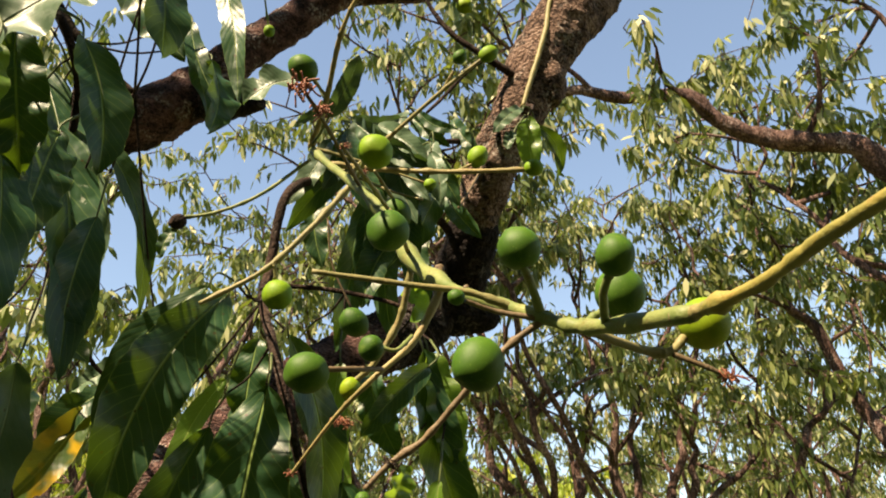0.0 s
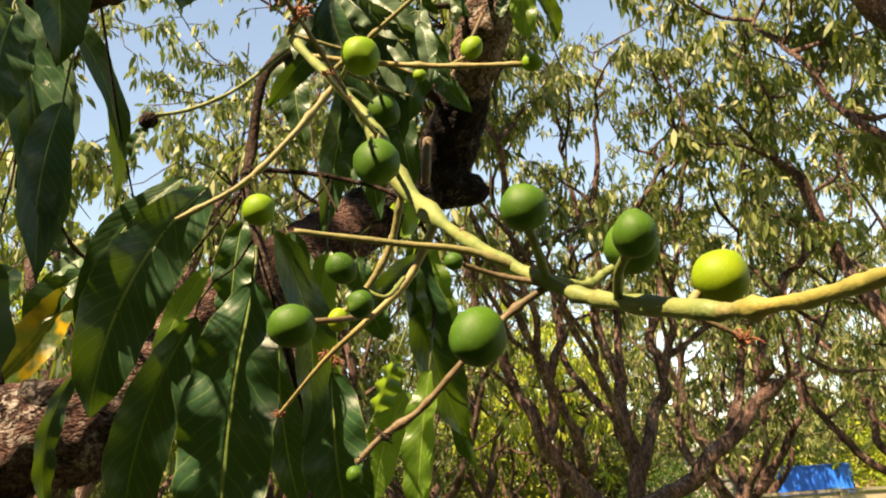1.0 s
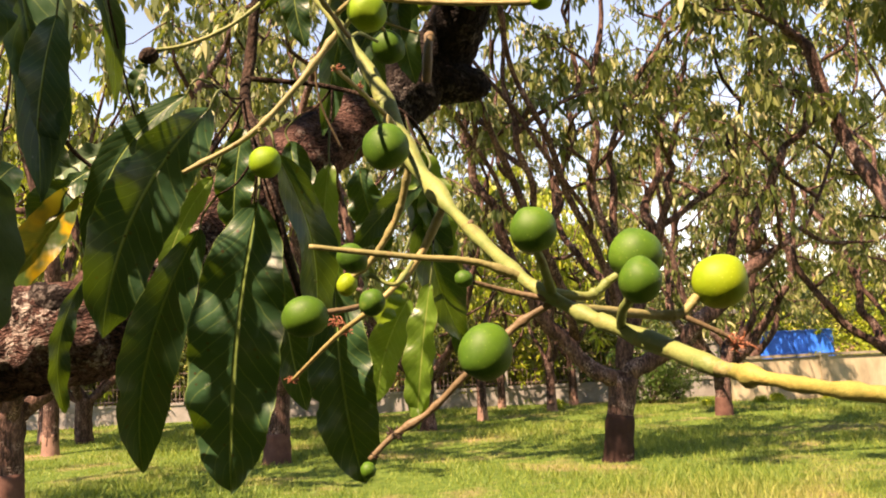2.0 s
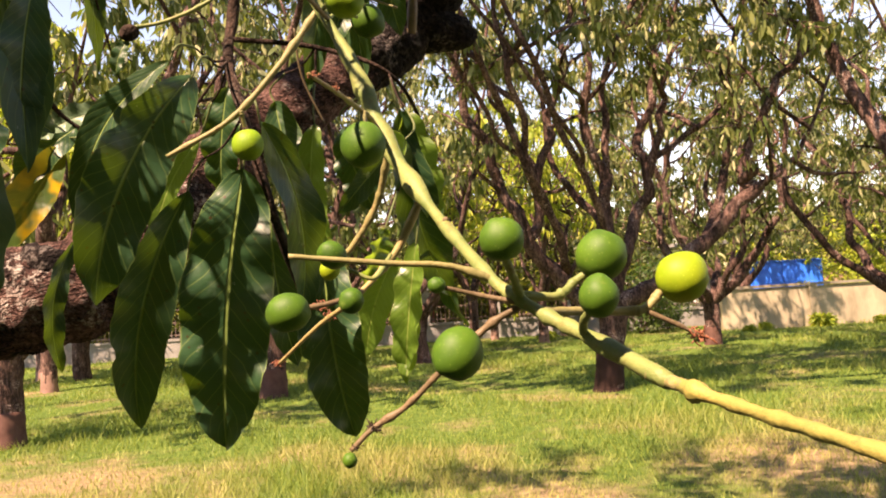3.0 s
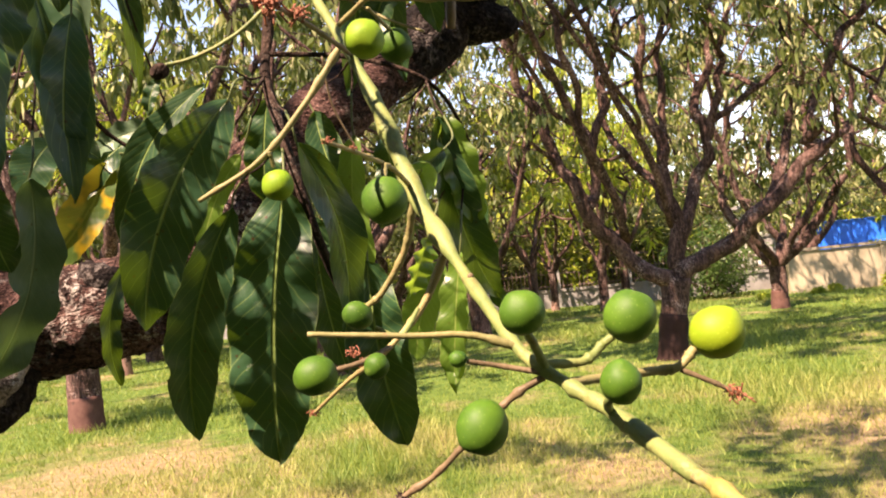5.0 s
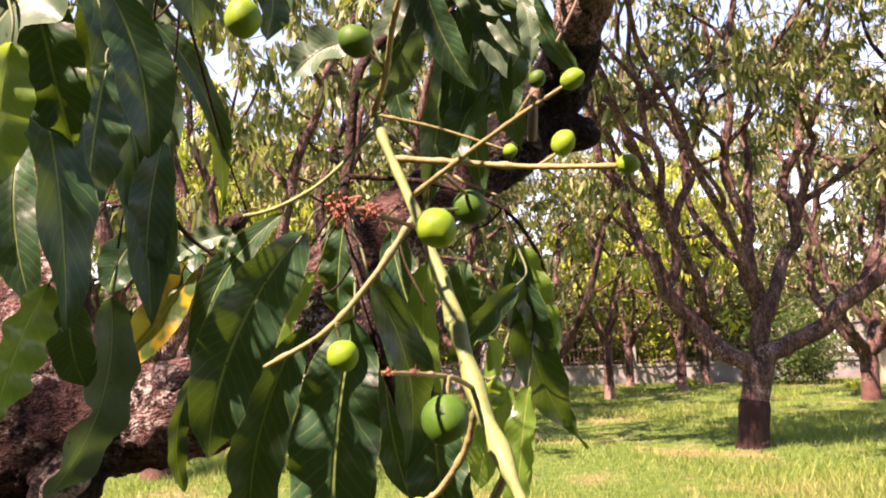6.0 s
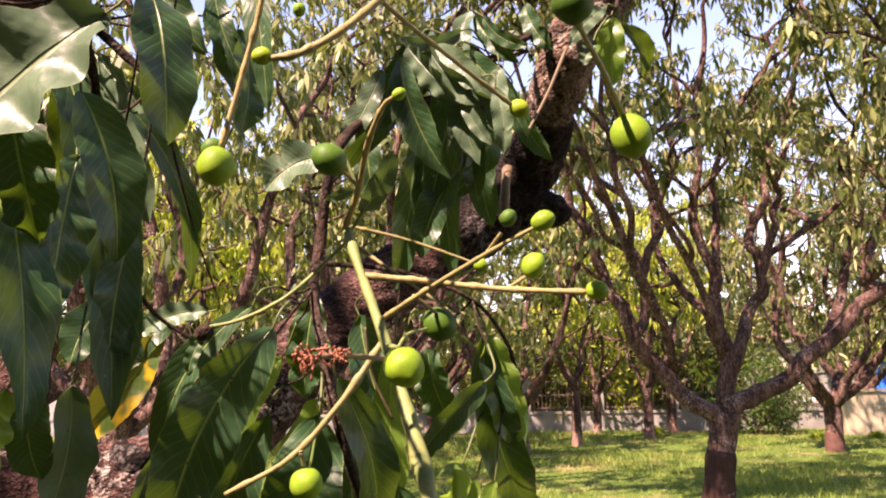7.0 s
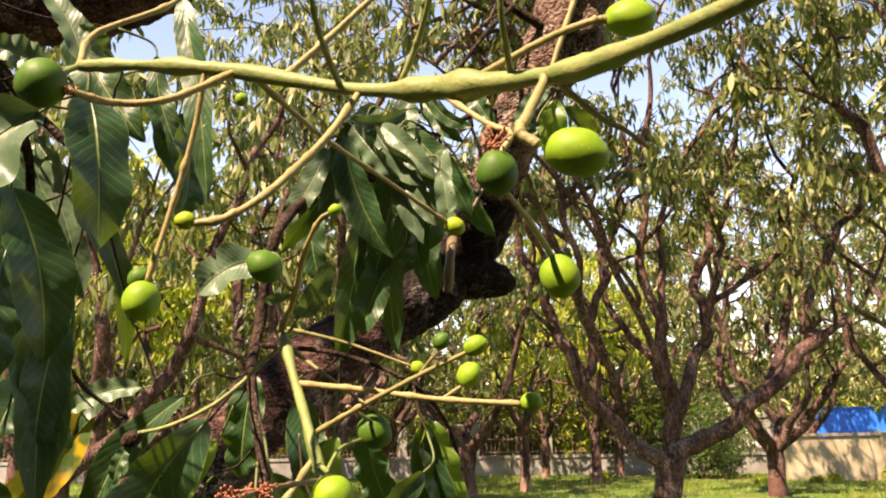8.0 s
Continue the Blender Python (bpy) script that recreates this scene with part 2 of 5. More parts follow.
def ground_material():
    n = Nodes("grassy_soil", 0.95, 0.15)
    green = n.ramp(n.noise(7, 8, rough=0.75), (0.3, (0.035, 0.075, 0.015)), (0.5, (0.085, 0.145, 0.025)), (0.7, (0.16, 0.21, 0.045)))
    dry = n.ramp(n.noise(11, 8, rough=0.75), (0.3, (0.17, 0.105, 0.062)), (0.5, (0.31, 0.215, 0.125)), (0.75, (0.46, 0.34, 0.21)))
    base = n.mix(dryness(n), green, dry)
    n.colour(base)
    n.bump(n.noise(30, 8, rough=0.8), 0.7, 0.05)
    return n.mat


GRASS, GROUND = grass_material(), ground_material()


def plain_material(name, tone, worn, scale=3.0, rough=0.8, spec=0.3, amount=0.8, stretch=None):
    n = Nodes(name, rough, spec)
    base = n.mix(n.math("MULTIPLY", n.ramp(n.noise(scale, 7, stretch=stretch, rough=0.7), (0.42, (0, 0, 0)), (0.68, (1, 1, 1))), amount), tone, worn)
    base = n.mix(n.math("MULTIPLY", n.noise(scale * 9, 4), 0.25), base, worn)
    n.colour(base)
    n.bump(n.noise(scale * 14, 5), 0.3, 0.01)
    return n.mat


PLASTER = plain_material("weathered_cream_plaster", (0.42, 0.36, 0.25), (0.17, 0.145, 0.10), 0.9, 0.9, 0.2, 0.9, (1, 1, 0.35))
COPING = plain_material("mossy_coping", (0.26, 0.23, 0.17), (0.12, 0.11, 0.08), 3.0)
HOUSE_WHITE = plain_material("bright_white_render", (0.80, 0.79, 0.77), (0.55, 0.53, 0.50), 1.4)
WHITE = plain_material("white_painted_masonry", (0.26, 0.25, 0.24), (0.14, 0.13, 0.12), 1.4)
PINK = plain_material("faded_pink_plaster", (0.60, 0.38, 0.28), (0.42, 0.27, 0.19), 1.2)
BLUE = plain_material("blue_sheet", (0.006, 0.16, 0.84), (0.02, 0.22, 0.86), 0.8, 0.5, 0.4, 0.6)
GREY = plain_material("grey_concrete", (0.28, 0.27, 0.26), (0.18, 0.17, 0.16), 2.5)
IRON = plain_material("dark_grille_metal", (0.10, 0.09, 0.085), (0.18, 0.10, 0.07), 5.0, 0.6)
RED = plain_material("faded_red_paint", (0.46, 0.12, 0.09), (0.30, 0.12, 0.09), 3.0, 0.6)
# earth paint of the main bole, darkened further for the shadow on it
EARTH_PAINT_SHADED = plain_material("shaded_earth_paint", (0.022, 0.010, 0.008), (0.042, 0.021, 0.016), 7.0, 0.85, 0.2)
EARTH_PAINT_FADED = plain_material("faded_earth_paint", (0.085, 0.040, 0.032), (0.14, 0.075, 0.06), 6.0, 0.9, 0.2)
LIME = plain_material("pink_whitewash", (0.28, 0.165, 0.13), (0.15, 0.09, 0.07), 5.0, 0.9)

# ---- building helpers ----


def thing(name, at, label, category, group="", kind=""):
    """An empty at the base of a thing, that parents its parts."""
    ob = new(name)
    ob.location = at
    ob.empty_display_size = 0.1
    return tagged(ob, label, category, group, kind)


def solid(name, verts, faces, material, parent=None, label="", kind="", uv=None, smooth=True, at=None):
    """Links world-space verts as one mesh object, under a thing or a part."""
    verts = np.asarray(verts, float).reshape(-1, 3)
    root = parent
    while root is not None and root.parent is not None:
        root = root.parent
    shift = np.array(root.location if root is not None else (at or (0, 0, 0)))
    me = bpy.data.meshes.new(name)
    me.from_pydata((verts - shift).tolist(), [], [tuple(int(i) for i in f) for f in faces])
    me.materials.append(material)
    if smooth:
        me.polygons.foreach_set("use_smooth", [True] * len(me.polygons))
    if uv is not None:
        layer = me.uv_layers.new(name="uv")
        idx = np.zeros(len(me.loops), dtype=np.int32)
        me.loops.foreach_get("vertex_index", idx)
        layer.data.foreach_set("uv", np.asarray(uv, np.float32)[idx].ravel())
    me.update()
    ob = new(name, me)
    if parent is not None:
        ob.parent = parent
    elif at:
        ob.location = at
    return tagged(ob, label, kind=kind)


def smooth_path(points, per=6):
    """A Catmull-Rom line through the points."""
    p = np.asarray(points, float)
    if len(p) < 3:
        return np.array([p[0] + (p[-1] - p[0]) * s for s in np.linspace(0, 1, per + 1)])
    q = np.vstack([2 * p[0] - p[1], p, 2 * p[-1] - p[-2]])
    out = []
    for i in range(1, len(q) - 2):
        for s in np.arange(per) / per:
            a, b, c, d = q[i - 1 : i + 3]
            out.append(0.5 * (2 * b + (c - a) * s + (2 * a - 5 * b + 4 * c - d) * s * s + (3 * b - a - 3 * c + d) * s**3))
    out.append(q[-2])
    return np.array(out)


def tube(points, radii, sides=8, per=6, rough=0.0, grain=30.0, first=0, caps=True):
    """Verts and faces of a tapered tube along a smooth line; rough shifts its skin by noise."""
    line = smooth_path(points, per)
    rad = np.interp(np.linspace(0, 1, len(line)), np.linspace(0, 1, len(radii)), radii)
    along = np.gradient(line, axis=0)
    along /= np.linalg.norm(along, axis=1)[:, None] + 1e-12
    ref = np.array([0.31, 0.21, 0.93]) if abs(along[0] @ [0.31, 0.21, 0.93]) < 0.9 else np.array([1.0, 0.1, 0.0])
    side = ref - along[0] * (ref @ along[0])
    verts = []
    angles = np.arange(sides) * 2 * math.pi / sides
    for p, t, r in zip(line, along, rad):
        side = side - t * (side @ t)
        side /= np.linalg.norm(side) + 1e-12
        up = np.cross(t, side)
        for a in angles:
            d = math.cos(a) * side + math.sin(a) * up
            k = 1.0
            if rough:
                w = p + d * r
                k += rough * (noise.noise(Vector(w * grain)) + 0.6 * noise.noise(Vector(w * grain * 2.7)) + 0.35 * noise.noise(Vector(w * grain * 6.1)))
            verts.append(p + d * r * k)
    faces = []
    n = len(line)
    for i in range(n - 1):
        for j in range(sides):
            k = (j + 1) % sides
            faces.append((first + i * sides + j, first + i * sides + k, first + (i + 1) * sides + k, first + (i + 1) * sides + j))
    if caps:
        faces.append(tuple(first + j for j in reversed(range(sides))))
        faces.append(tuple(first + (n - 1) * sides + j for j in range(sides)))
    return verts, faces


def joined(pieces):
    """Several (verts, faces) as one."""
    verts, faces = [], []
    for v, f in pieces:
        k = len(verts)
        verts.extend(v)
        faces.extend([tuple(i + k for i in face) for face in f])
    return verts, faces


def box(lo, hi):
    (a, b, c), (d, e, f) = lo, hi
    v = [(a, b, c), (d, b, c), (d, e, c), (a, e, c), (a, b, f), (d, b, f), (d, e, f), (a, e, f)]
    return v, [(3, 2, 1, 0), (4, 5, 6, 7), (0, 1, 5, 4), (1, 2, 6, 5), (2, 3, 7, 6), (3, 0, 4, 7)]


EYE = np.array((0.05, 0.0, 1.52))
ANCHORS = {}
leaf_count = 0


def leaf(parent, base, tip, width, turn=0.0, bend=0.0, sag=0.04, material=None, name="leaf"):
    """One mango leaf: a folded, wavy lance with an uneven rim, its upper side turned by turn degrees from the open side."""
    global leaf_count
    leaf_count += 1
    rnd = random.Random(leaf_count)
    base, tip = np.array(base, float), np.array(tip, float)
    axis = tip - base
    length = np.linalg.norm(axis)
    axis /= length
    out = EYE - (base + tip) / 2
    out -= axis * (out @ axis)
    out /= np.linalg.norm(out)
    across = np.cross(axis, out)
    a = radians(turn)
    normal = math.cos(a) * out + math.sin(a) * across
    across = np.cross(axis, normal)
    fold, waves, amp, ph = rnd.uniform(0.14, 0.50), rnd.uniform(2.0, 4.5), rnd.uniform(0.05, 0.12), rnd.uniform(0, 6)
    full, point = rnd.uniform(0.44, 0.62), rnd.uniform(0.10, 0.16)
    nu, nv = 40, 8
    bite_at, bite_side, bite = rnd.uniform(0.3, 0.85), rnd.choice((-1, 1)), rnd.choice((0, 0, 0.22, 0.4))
    verts, uv, faces = [], [], []
    for i in range(nu + 1):
        u = i / nu
        half = 0.5 * width * max(0.0, 4 * u * (1 - u)) ** full * (1.04 - 0.08 * u) * (1 - 0.45 * max(0.0, u - 1 + point) / point) * (1 + 0.018 * math.sin(47 * u + ph) + 0.014 * math.sin(83 * u + 2 * ph))
        half = max(half, width * 0.012)
        centre = base + axis * length * u + across * bend * length * 4 * u * (1 - u) + normal * sag * length * (4 * u * (1 - u) - 0.8 * u * u)
        for j in range(nv + 1):
            v = 2 * j / nv - 1
            gone = 1 - bite * math.exp(-(((u - bite_at) / 0.03) ** 2)) if v * bite_side > 0 else 1
            lift = abs(v) * half * math.sin(fold) + amp * width * abs(v) * math.sin(ph + waves * 2 * math.pi * u + (1.3 if v > 0 else 0))
            verts.append(centre + across * v * half * gone * math.cos(fold) + normal * lift)
            uv.append((u, 0.5 + 0.5 * v))
    for i in range(nu):
        for j in range(nv):
            k = i * (nv + 1) + j
            faces.append((k, k + 1, k + nv + 2, k + nv + 1))
    blade = solid(name, verts, faces, material or LEAF, parent, uv=uv)
    behind = [q for q in ANCHORS[parent["label"]] if (np.array(q) - base) @ axis < 0]
    joint = min(behind or ANCHORS[parent["label"]], key=lambda q: np.linalg.norm(np.array(q) - base))
    joint = np.array(joint)
    reach = np.linalg.norm(joint - base)
    start = base - axis * min(0.014, 0.3 * reach)
    bend_at = start + (joint - start) * min(1.0, 0.030 / max(reach, 1e-6)) + np.array((0, 0, 0.05 * min(reach, 0.05)))
    v, f = tube([base + axis * 0.004, start, bend_at], (0.0008, 0.0011, 0.0013), 6, 5)
    solid("leaf_stalk", v, f, PETIOLE, blade)
    if reach > 0.030:
        droop = np.array((0, 0.02 * reach, -0.06 * reach))
        v, f = tube([bend_at, bend_at * 0.5 + joint * 0.5 + droop, joint], (0.0010, 0.0011, 0.0014), 6, 5)
        solid("twig", v, f, TWIG, blade, "thin dark twig that carries the leaf")
    return blade


fruit_count = 0


def fruit(parent, centre, r, stem=(0, 0, 1), material=None, long=1.1, name="fruit"):
    """A young mango: an egg with a faint shoulder and beak, its stem end towards stem."""
    global fruit_count
    fruit_count += 1
    rnd = random.Random(100 + fruit_count)
    stem = Vector(stem).normalized()
    q = stem.to_track_quat("Z", "Y")
    nu, nv = 22, 14
    verts, faces = [], []
    lean = rnd.uniform(0, 6.28)
    for i in range(nv + 1):
        th = math.pi * i / nv
        for j in range(nu):
            ph = 2 * math.pi * j / nu
            k = 1 + 0.05 * math.cos(ph - lean) * math.sin(th) * math.cos(th * 0.5) - 0.05 * math.exp(-((th / 0.30) ** 2)) + 0.03 * math.cos(2 * (ph - lean)) * math.sin(th)
            bump = noise.noise(Vector((math.sin(th) * math.cos(ph) * 1.6 + fruit_count, math.sin(th) * math.sin(ph) * 1.6, math.cos(th) * 1.6)))
            k += 0.045 * bump + 0.05 * math.exp(-(((th - 2.75) / 0.3) ** 2)) * math.cos(ph - lean)
            p = Vector((math.sin(th) * math.cos(ph) * k, math.sin(th) * math.sin(ph) * k, math.cos(th) * long * k)) * r
            p = q @ p + Vector(centre)
            verts.append(tuple(p))
    for i in range(nv):
        for j in range(nu):
            k = (j + 1) % nu
            faces.append((i * nu + j, (i + 1) * nu + j, (i + 1) * nu + k, i * nu + k))
    return solid(name, verts, faces, material or FRUIT, parent)


def stalk(parent, path, r0, r1, material=None, name="side_stalk", nodes=0.12):
    """A fruit stalk with swollen joints and small scars."""
    radii = np.linspace(r0, r1, 60)
    rnd = random.Random(int(1e5 * (abs(path[0][0]) + path[-1][2])))
    length = sum((Vector(b) - Vector(a)).length for a, b in zip(path, path[1:]))
    for _ in range(max(2, int(length / 0.011))):
        c, w = rnd.uniform(0, 59), rnd.uniform(0.7, 1.6)
        radii = radii * (1 + rnd.uniform(0.10, 0.45) * np.exp(-(((np.arange(60) - c) / w) ** 2)))
    v, f = tube(path, radii, 10, max(8, int(70 / len(path))), nodes, 330.0)
    return solid(name, v, f, material or STALK, parent)

# ---- ground ----


def ground_height(x, y):
    return 0.035 * np.sin(0.55 * x + 0.8) * np.sin(0.43 * y + 0.3) + 0.02 * np.sin(1.7 * x + 1.1 * y)


def build_ground():
    g = np.linspace(-1, 1, 161)
    xs, ys = 26 * g + 574 * g**7, 14 + 30 * g + 570 * g**7
    xx, yy = np.meshgrid(xs, ys)
    zz = ground_height(xx, yy) * np.exp(-((xx / 60) ** 2 + (yy / 60) ** 2)) - 0.03
    n = len(g)
    faces = [(i * n + j, i * n + j + 1, (i + 1) * n + j + 1, (i + 1) * n + j) for i in range(n - 1) for j in range(n - 1)]
    ob = solid("ground", np.stack([xx, yy, zz], -1).reshape(-1, 3), faces, GROUND, kind="structure")
    return tagged(ob, "orchard ground of patchy grass and dry soil", "ground")


build_ground()


def build_grass(count):
    """Blades that thin out with distance; lush and dry patches."""
    rs = np.random.RandomState(5)
    y = 3.6 * (31.0 / 3.6) ** rs.rand(count)
    x = (rs.rand(count) * 2 - 1) * (0.66 * y + 2.0)
    tuft = rs.rand(count) < 0.55
    cell = 0.28
    x = np.where(tuft, np.round(x / cell) * cell + rs.randn(count) * 0.06 + 0.3 * np.sin(y * 3), x)
    y = np.where(tuft, np.round(y / cell) * cell + rs.randn(count) * 0.06 + 0.3 * np.sin(x * 3.7), y)
    lush = 0.5 + 0.5 * np.sin(0.9 * x + 1.3 * np.sin(0.5 * y)) * np.sin(0.7 * y + 1.1 * np.sin(0.6 * x))
    keep = rs.rand(count) < 0.35 + 0.65 * lush
    x, y, lush = x[keep], y[keep], lush[keep]
    n = len(x)
    h = (0.03 + 0.16 * lush**1.4 * rs.rand(n) ** 1.3 + 0.025 * rs.rand(n)) * (1 + 0.012 * y)
    az = rs.rand(n) * 2 * math.pi
    w = 0.0018 + 0.0007 * y * rs.rand(n)
    z = ground_height(x, y) - 0.035
    lean = h * (0.2 + 0.9 * rs.rand(n))
    la = rs.rand(n) * 2 * math.pi
    v = np.zeros((n, 3, 3))
    v[:, 0] = np.stack([x - w * np.cos(az), y - w * np.sin(az), z], -1)
    v[:, 1] = np.stack([x + w * np.cos(az), y + w * np.sin(az), z], -1)
    v[:, 2] = np.stack([x + lean * np.cos(la), y + lean * np.sin(la), z + h], -1)
    faces = np.arange(n * 3).reshape(-1, 3)
    ob = solid("grass", v.reshape(-1, 3), faces.tolist(), GRASS, kind="stuff", smooth=False)
    tagged(ob, "short green and straw-coloured grass on the ground", "grass")


build_grass(290000)

# ---- boundary walls and what stands behind them ----


def build_wall():
    wall = thing("boundary_wall", (19.0, 27.6, 0), "stained cream plastered boundary wall with a dark coping", "wall", kind="structure")
    y0, y1, top = 27.5, 27.72, 1.30
    x = 9.4
    k = 0
    while x < 34:
        v, f = box((x, y0 + 0.012 * (k % 2), -0.1), (x + 2.96, y1, top))
        solid("wall_panel", v, f, PLASTER, wall, smooth=False)
        v, f = box((x + 2.94, y0 - 0.05, -0.1), (x + 3.22, y1 + 0.04, top + 0.02))
        solid("pillar", v, f, PLASTER, wall, smooth=False)
        x += 3.2
        k += 1
    v, f = box((9.35, y0 - 0.07, top + 0.02), (34.4, y1 + 0.07, top + 0.11))
    solid("coping", v, f, COPING, wall, "dark weathered coping", smooth=False)


build_wall()


def build_fence():
    fence = thing("railing_fence", (-6, 32.2, 0), "low grey wall topped by a dark metal grille between posts", "fence", kind="structure")
    v, f = box((-26, 32.1, -0.1), (11.5, 32.4, 0.62))
    solid("low_wall", v, f, WHITE, fence, smooth=False)
    v, f = box((-26, 32.05, 0.62), (11.5, 32.45, 0.72))
    solid("ledge", v, f, WHITE, fence, smooth=False)
    x = -25.5
    while x < 11:
        v, f = box((x, 32.08, 0.7), (x + 0.34, 32.42, 1.98))
        post = solid("post", v, f, GREY, fence, smooth=False)
        v, f = box((x - 0.05, 32.03, 1.98), (x + 0.39, 32.47, 2.06))
        solid("post_cap", v, f, GREY, post, smooth=False)
        pieces = [box((x + 0.34, 32.22, z), (x + 2.75, 32.26, z + 0.05)) for z in (0.82, 1.30, 1.80)]
        pieces += [box((x + 0.45 + 0.16 * i, 32.225, 0.72), (x + 0.475 + 0.16 * i, 32.25, 1.90)) for i in range(15)]
        v, f = joined(pieces)
        solid("grille", v, f, IRON, fence, "dark metal grille panel", smooth=False)
        x += 2.75


build_fence()


def build_gate():
    gate = thing("slatted_gate", (-1.2, 32.9, 0), "faded red slatted gate behind the railing fence", "gate")
    for x in (-2.0, -0.35):
        v, f = box((x, 32.85, 0.0), (x + 0.12, 32.97, 2.1))
        solid("gate_post", v, f, RED, gate, smooth=False)
    for i in range(7):
        v, f = box((-1.88, 32.88, 0.35 + 0.24 * i), (-0.35, 32.94, 0.47 + 0.24 * i))
        solid("slat", v, f, RED if i % 2 else WHITE, gate, smooth=False)


build_gate()


def build_house():
    house = thing("white_house", (10.2, 39, 0), "small white rendered house behind the boundary wall", "house")
    v, f = joined([box((8.0, 36.5, 0), (9.2, 41, 3.3)), box((10.2, 36.5, 0), (12.6, 41, 3.3)), box((9.2, 36.5, 2.3), (10.2, 41, 3.3)), box((9.2, 36.5, 0), (10.2, 41, 0.9))])
    solid("wall", v, f, HOUSE_WHITE, house, smooth=False)
    v, f = box((9.2, 36.62, 0.9), (10.2, 36.68, 2.3))
    window = solid("window", v, f, IRON, house, smooth=False)
    v, f = box((9.15, 36.42, 0.84), (10.25, 36.6, 0.9))
    solid("sill", v, f, GREY, window, smooth=False)
    v, f = box((7.7, 36.1, 3.3), (12.9, 41.3, 3.46))
    solid("roof", v, f, GREY, house, smooth=False)


build_house()


def build_shed():
    shed = thing("blue_sheet_shed", (13.4, 31.5, 0), "low shed clad in bright blue sheeting", "shed")
    n = 11
    for name, y0, y1, z0, z1 in (("front_sheet", 31.0, 31.0, 0.0, 2.28), ("roof_sheet", 31.0, 33.5, 2.24, 2.02)):
        pieces = []
        for i in range(n):
            x0, x1 = 11.75 + 2.75 * i / n, 11.75 + 2.75 * (i + 1) / n
            d = 0.03 * (i % 2)
            if y0 == y1:
                pieces.append(box((x0, y0 - d, z0), (x1, y0 + 0.02 - d, z1)))
            else:
                v, f = box((x0, y0 - 0.1, z0 + d), (x1, y1, z0 + 0.02 + d))
                v = [(a, b, c + (z1 - z0) * (b - y0) / (y1 - y0)) for a, b, c in v]
                pieces.append((v, f))
        for v, f in pieces:
            solid(name, v, f, BLUE, shed, smooth=False)
    for x in (11.8, 14.35):
        v, f = box((x, 33.35, 0), (x + 0.1, 33.45, 2.0))
        solid("post", v, f, GREY, shed, smooth=False)


build_shed()


def build_pink_wall():
    wall = thing("garden_wall", (20, 34.4, 0), "faded pink plastered garden wall", "wall", kind="structure")
    v, f = box((14.9, 34.3, 0), (30, 34.5, 1.75))
    solid("wall_panel", v, f, PINK, wall, smooth=False)
    v, f = box((16.6, 29.9, 0), (17.1, 30.4, 2.75))
    ob = solid("gate_pillar", v, f, GREY, None, smooth=False)
    tagged(ob, "grey concrete gate pillar behind the boundary wall", "pillar", kind="structure")


build_pink_wall()

# ---- orchard trees ----


def leaf_cloud(centres, per, size, seed, droop=0.75, spread=0.55):
    """Whorls of drooping leaves round the given points: verts and faces, six and three a leaf."""
    rs = np.random.RandomState(seed)
    c = np.repeat(np.asarray(centres, float), per, axis=0)
    n = len(c)
    az = rs.rand(n) * 2 * math.pi
    el = -droop + spread * rs.randn(n)
    length = size * (0.65 + 0.6 * rs.rand(n))
    d = np.stack([np.cos(el) * np.cos(az), np.cos(el) * np.sin(az), np.sin(el)], -1)
    base = c + d * 0.03 + 0.05 * rs.randn(n, 3)
    ref = rs.randn(n, 3)
    across = np.cross(d, ref)
    across /= np.linalg.norm(across, axis=1)[:, None] + 1e-9
    w = (length * (0.12 + 0.045 * rs.rand(n)))[:, None]
    ll = length[:, None]
    down = np.array([0, 0, -1.0])
    m1 = base + d * ll * 0.34 + down * ll * 0.01
    m2 = base + d * ll * 0.70 + down * ll * 0.07
    tip = base + d * ll + down * ll * 0.20
    v = np.stack([base, m1 - across * w, m1 + across * w, m2 - across * w * 0.85, m2 + across * w * 0.85, tip], 1).reshape(-1, 3)
    k = np.arange(n)[:, None] * 6
    tri1 = (k + [0, 1, 2]).tolist()
    quad = (k + [1, 3, 4, 2]).tolist()
    tri2 = (k + [3, 5, 4]).tolist()
    return v, tri1 + quad + tri2


def wander(rnd, start, way, length, steps, up=0.25, jitter=0.30):
    """A crooked line from start; up bends it to the sky."""
    p, d = Vector(start), Vector(way).normalized()
    out = [tuple(p)]
    for _ in range(steps):
        d = (d + Vector((rnd.gauss(0, jitter), rnd.gauss(0, jitter), rnd.gauss(0, jitter) * 0.6 + up))).normalized()
        p = p + d * (length / steps)
        out.append(tuple(p))
    return out


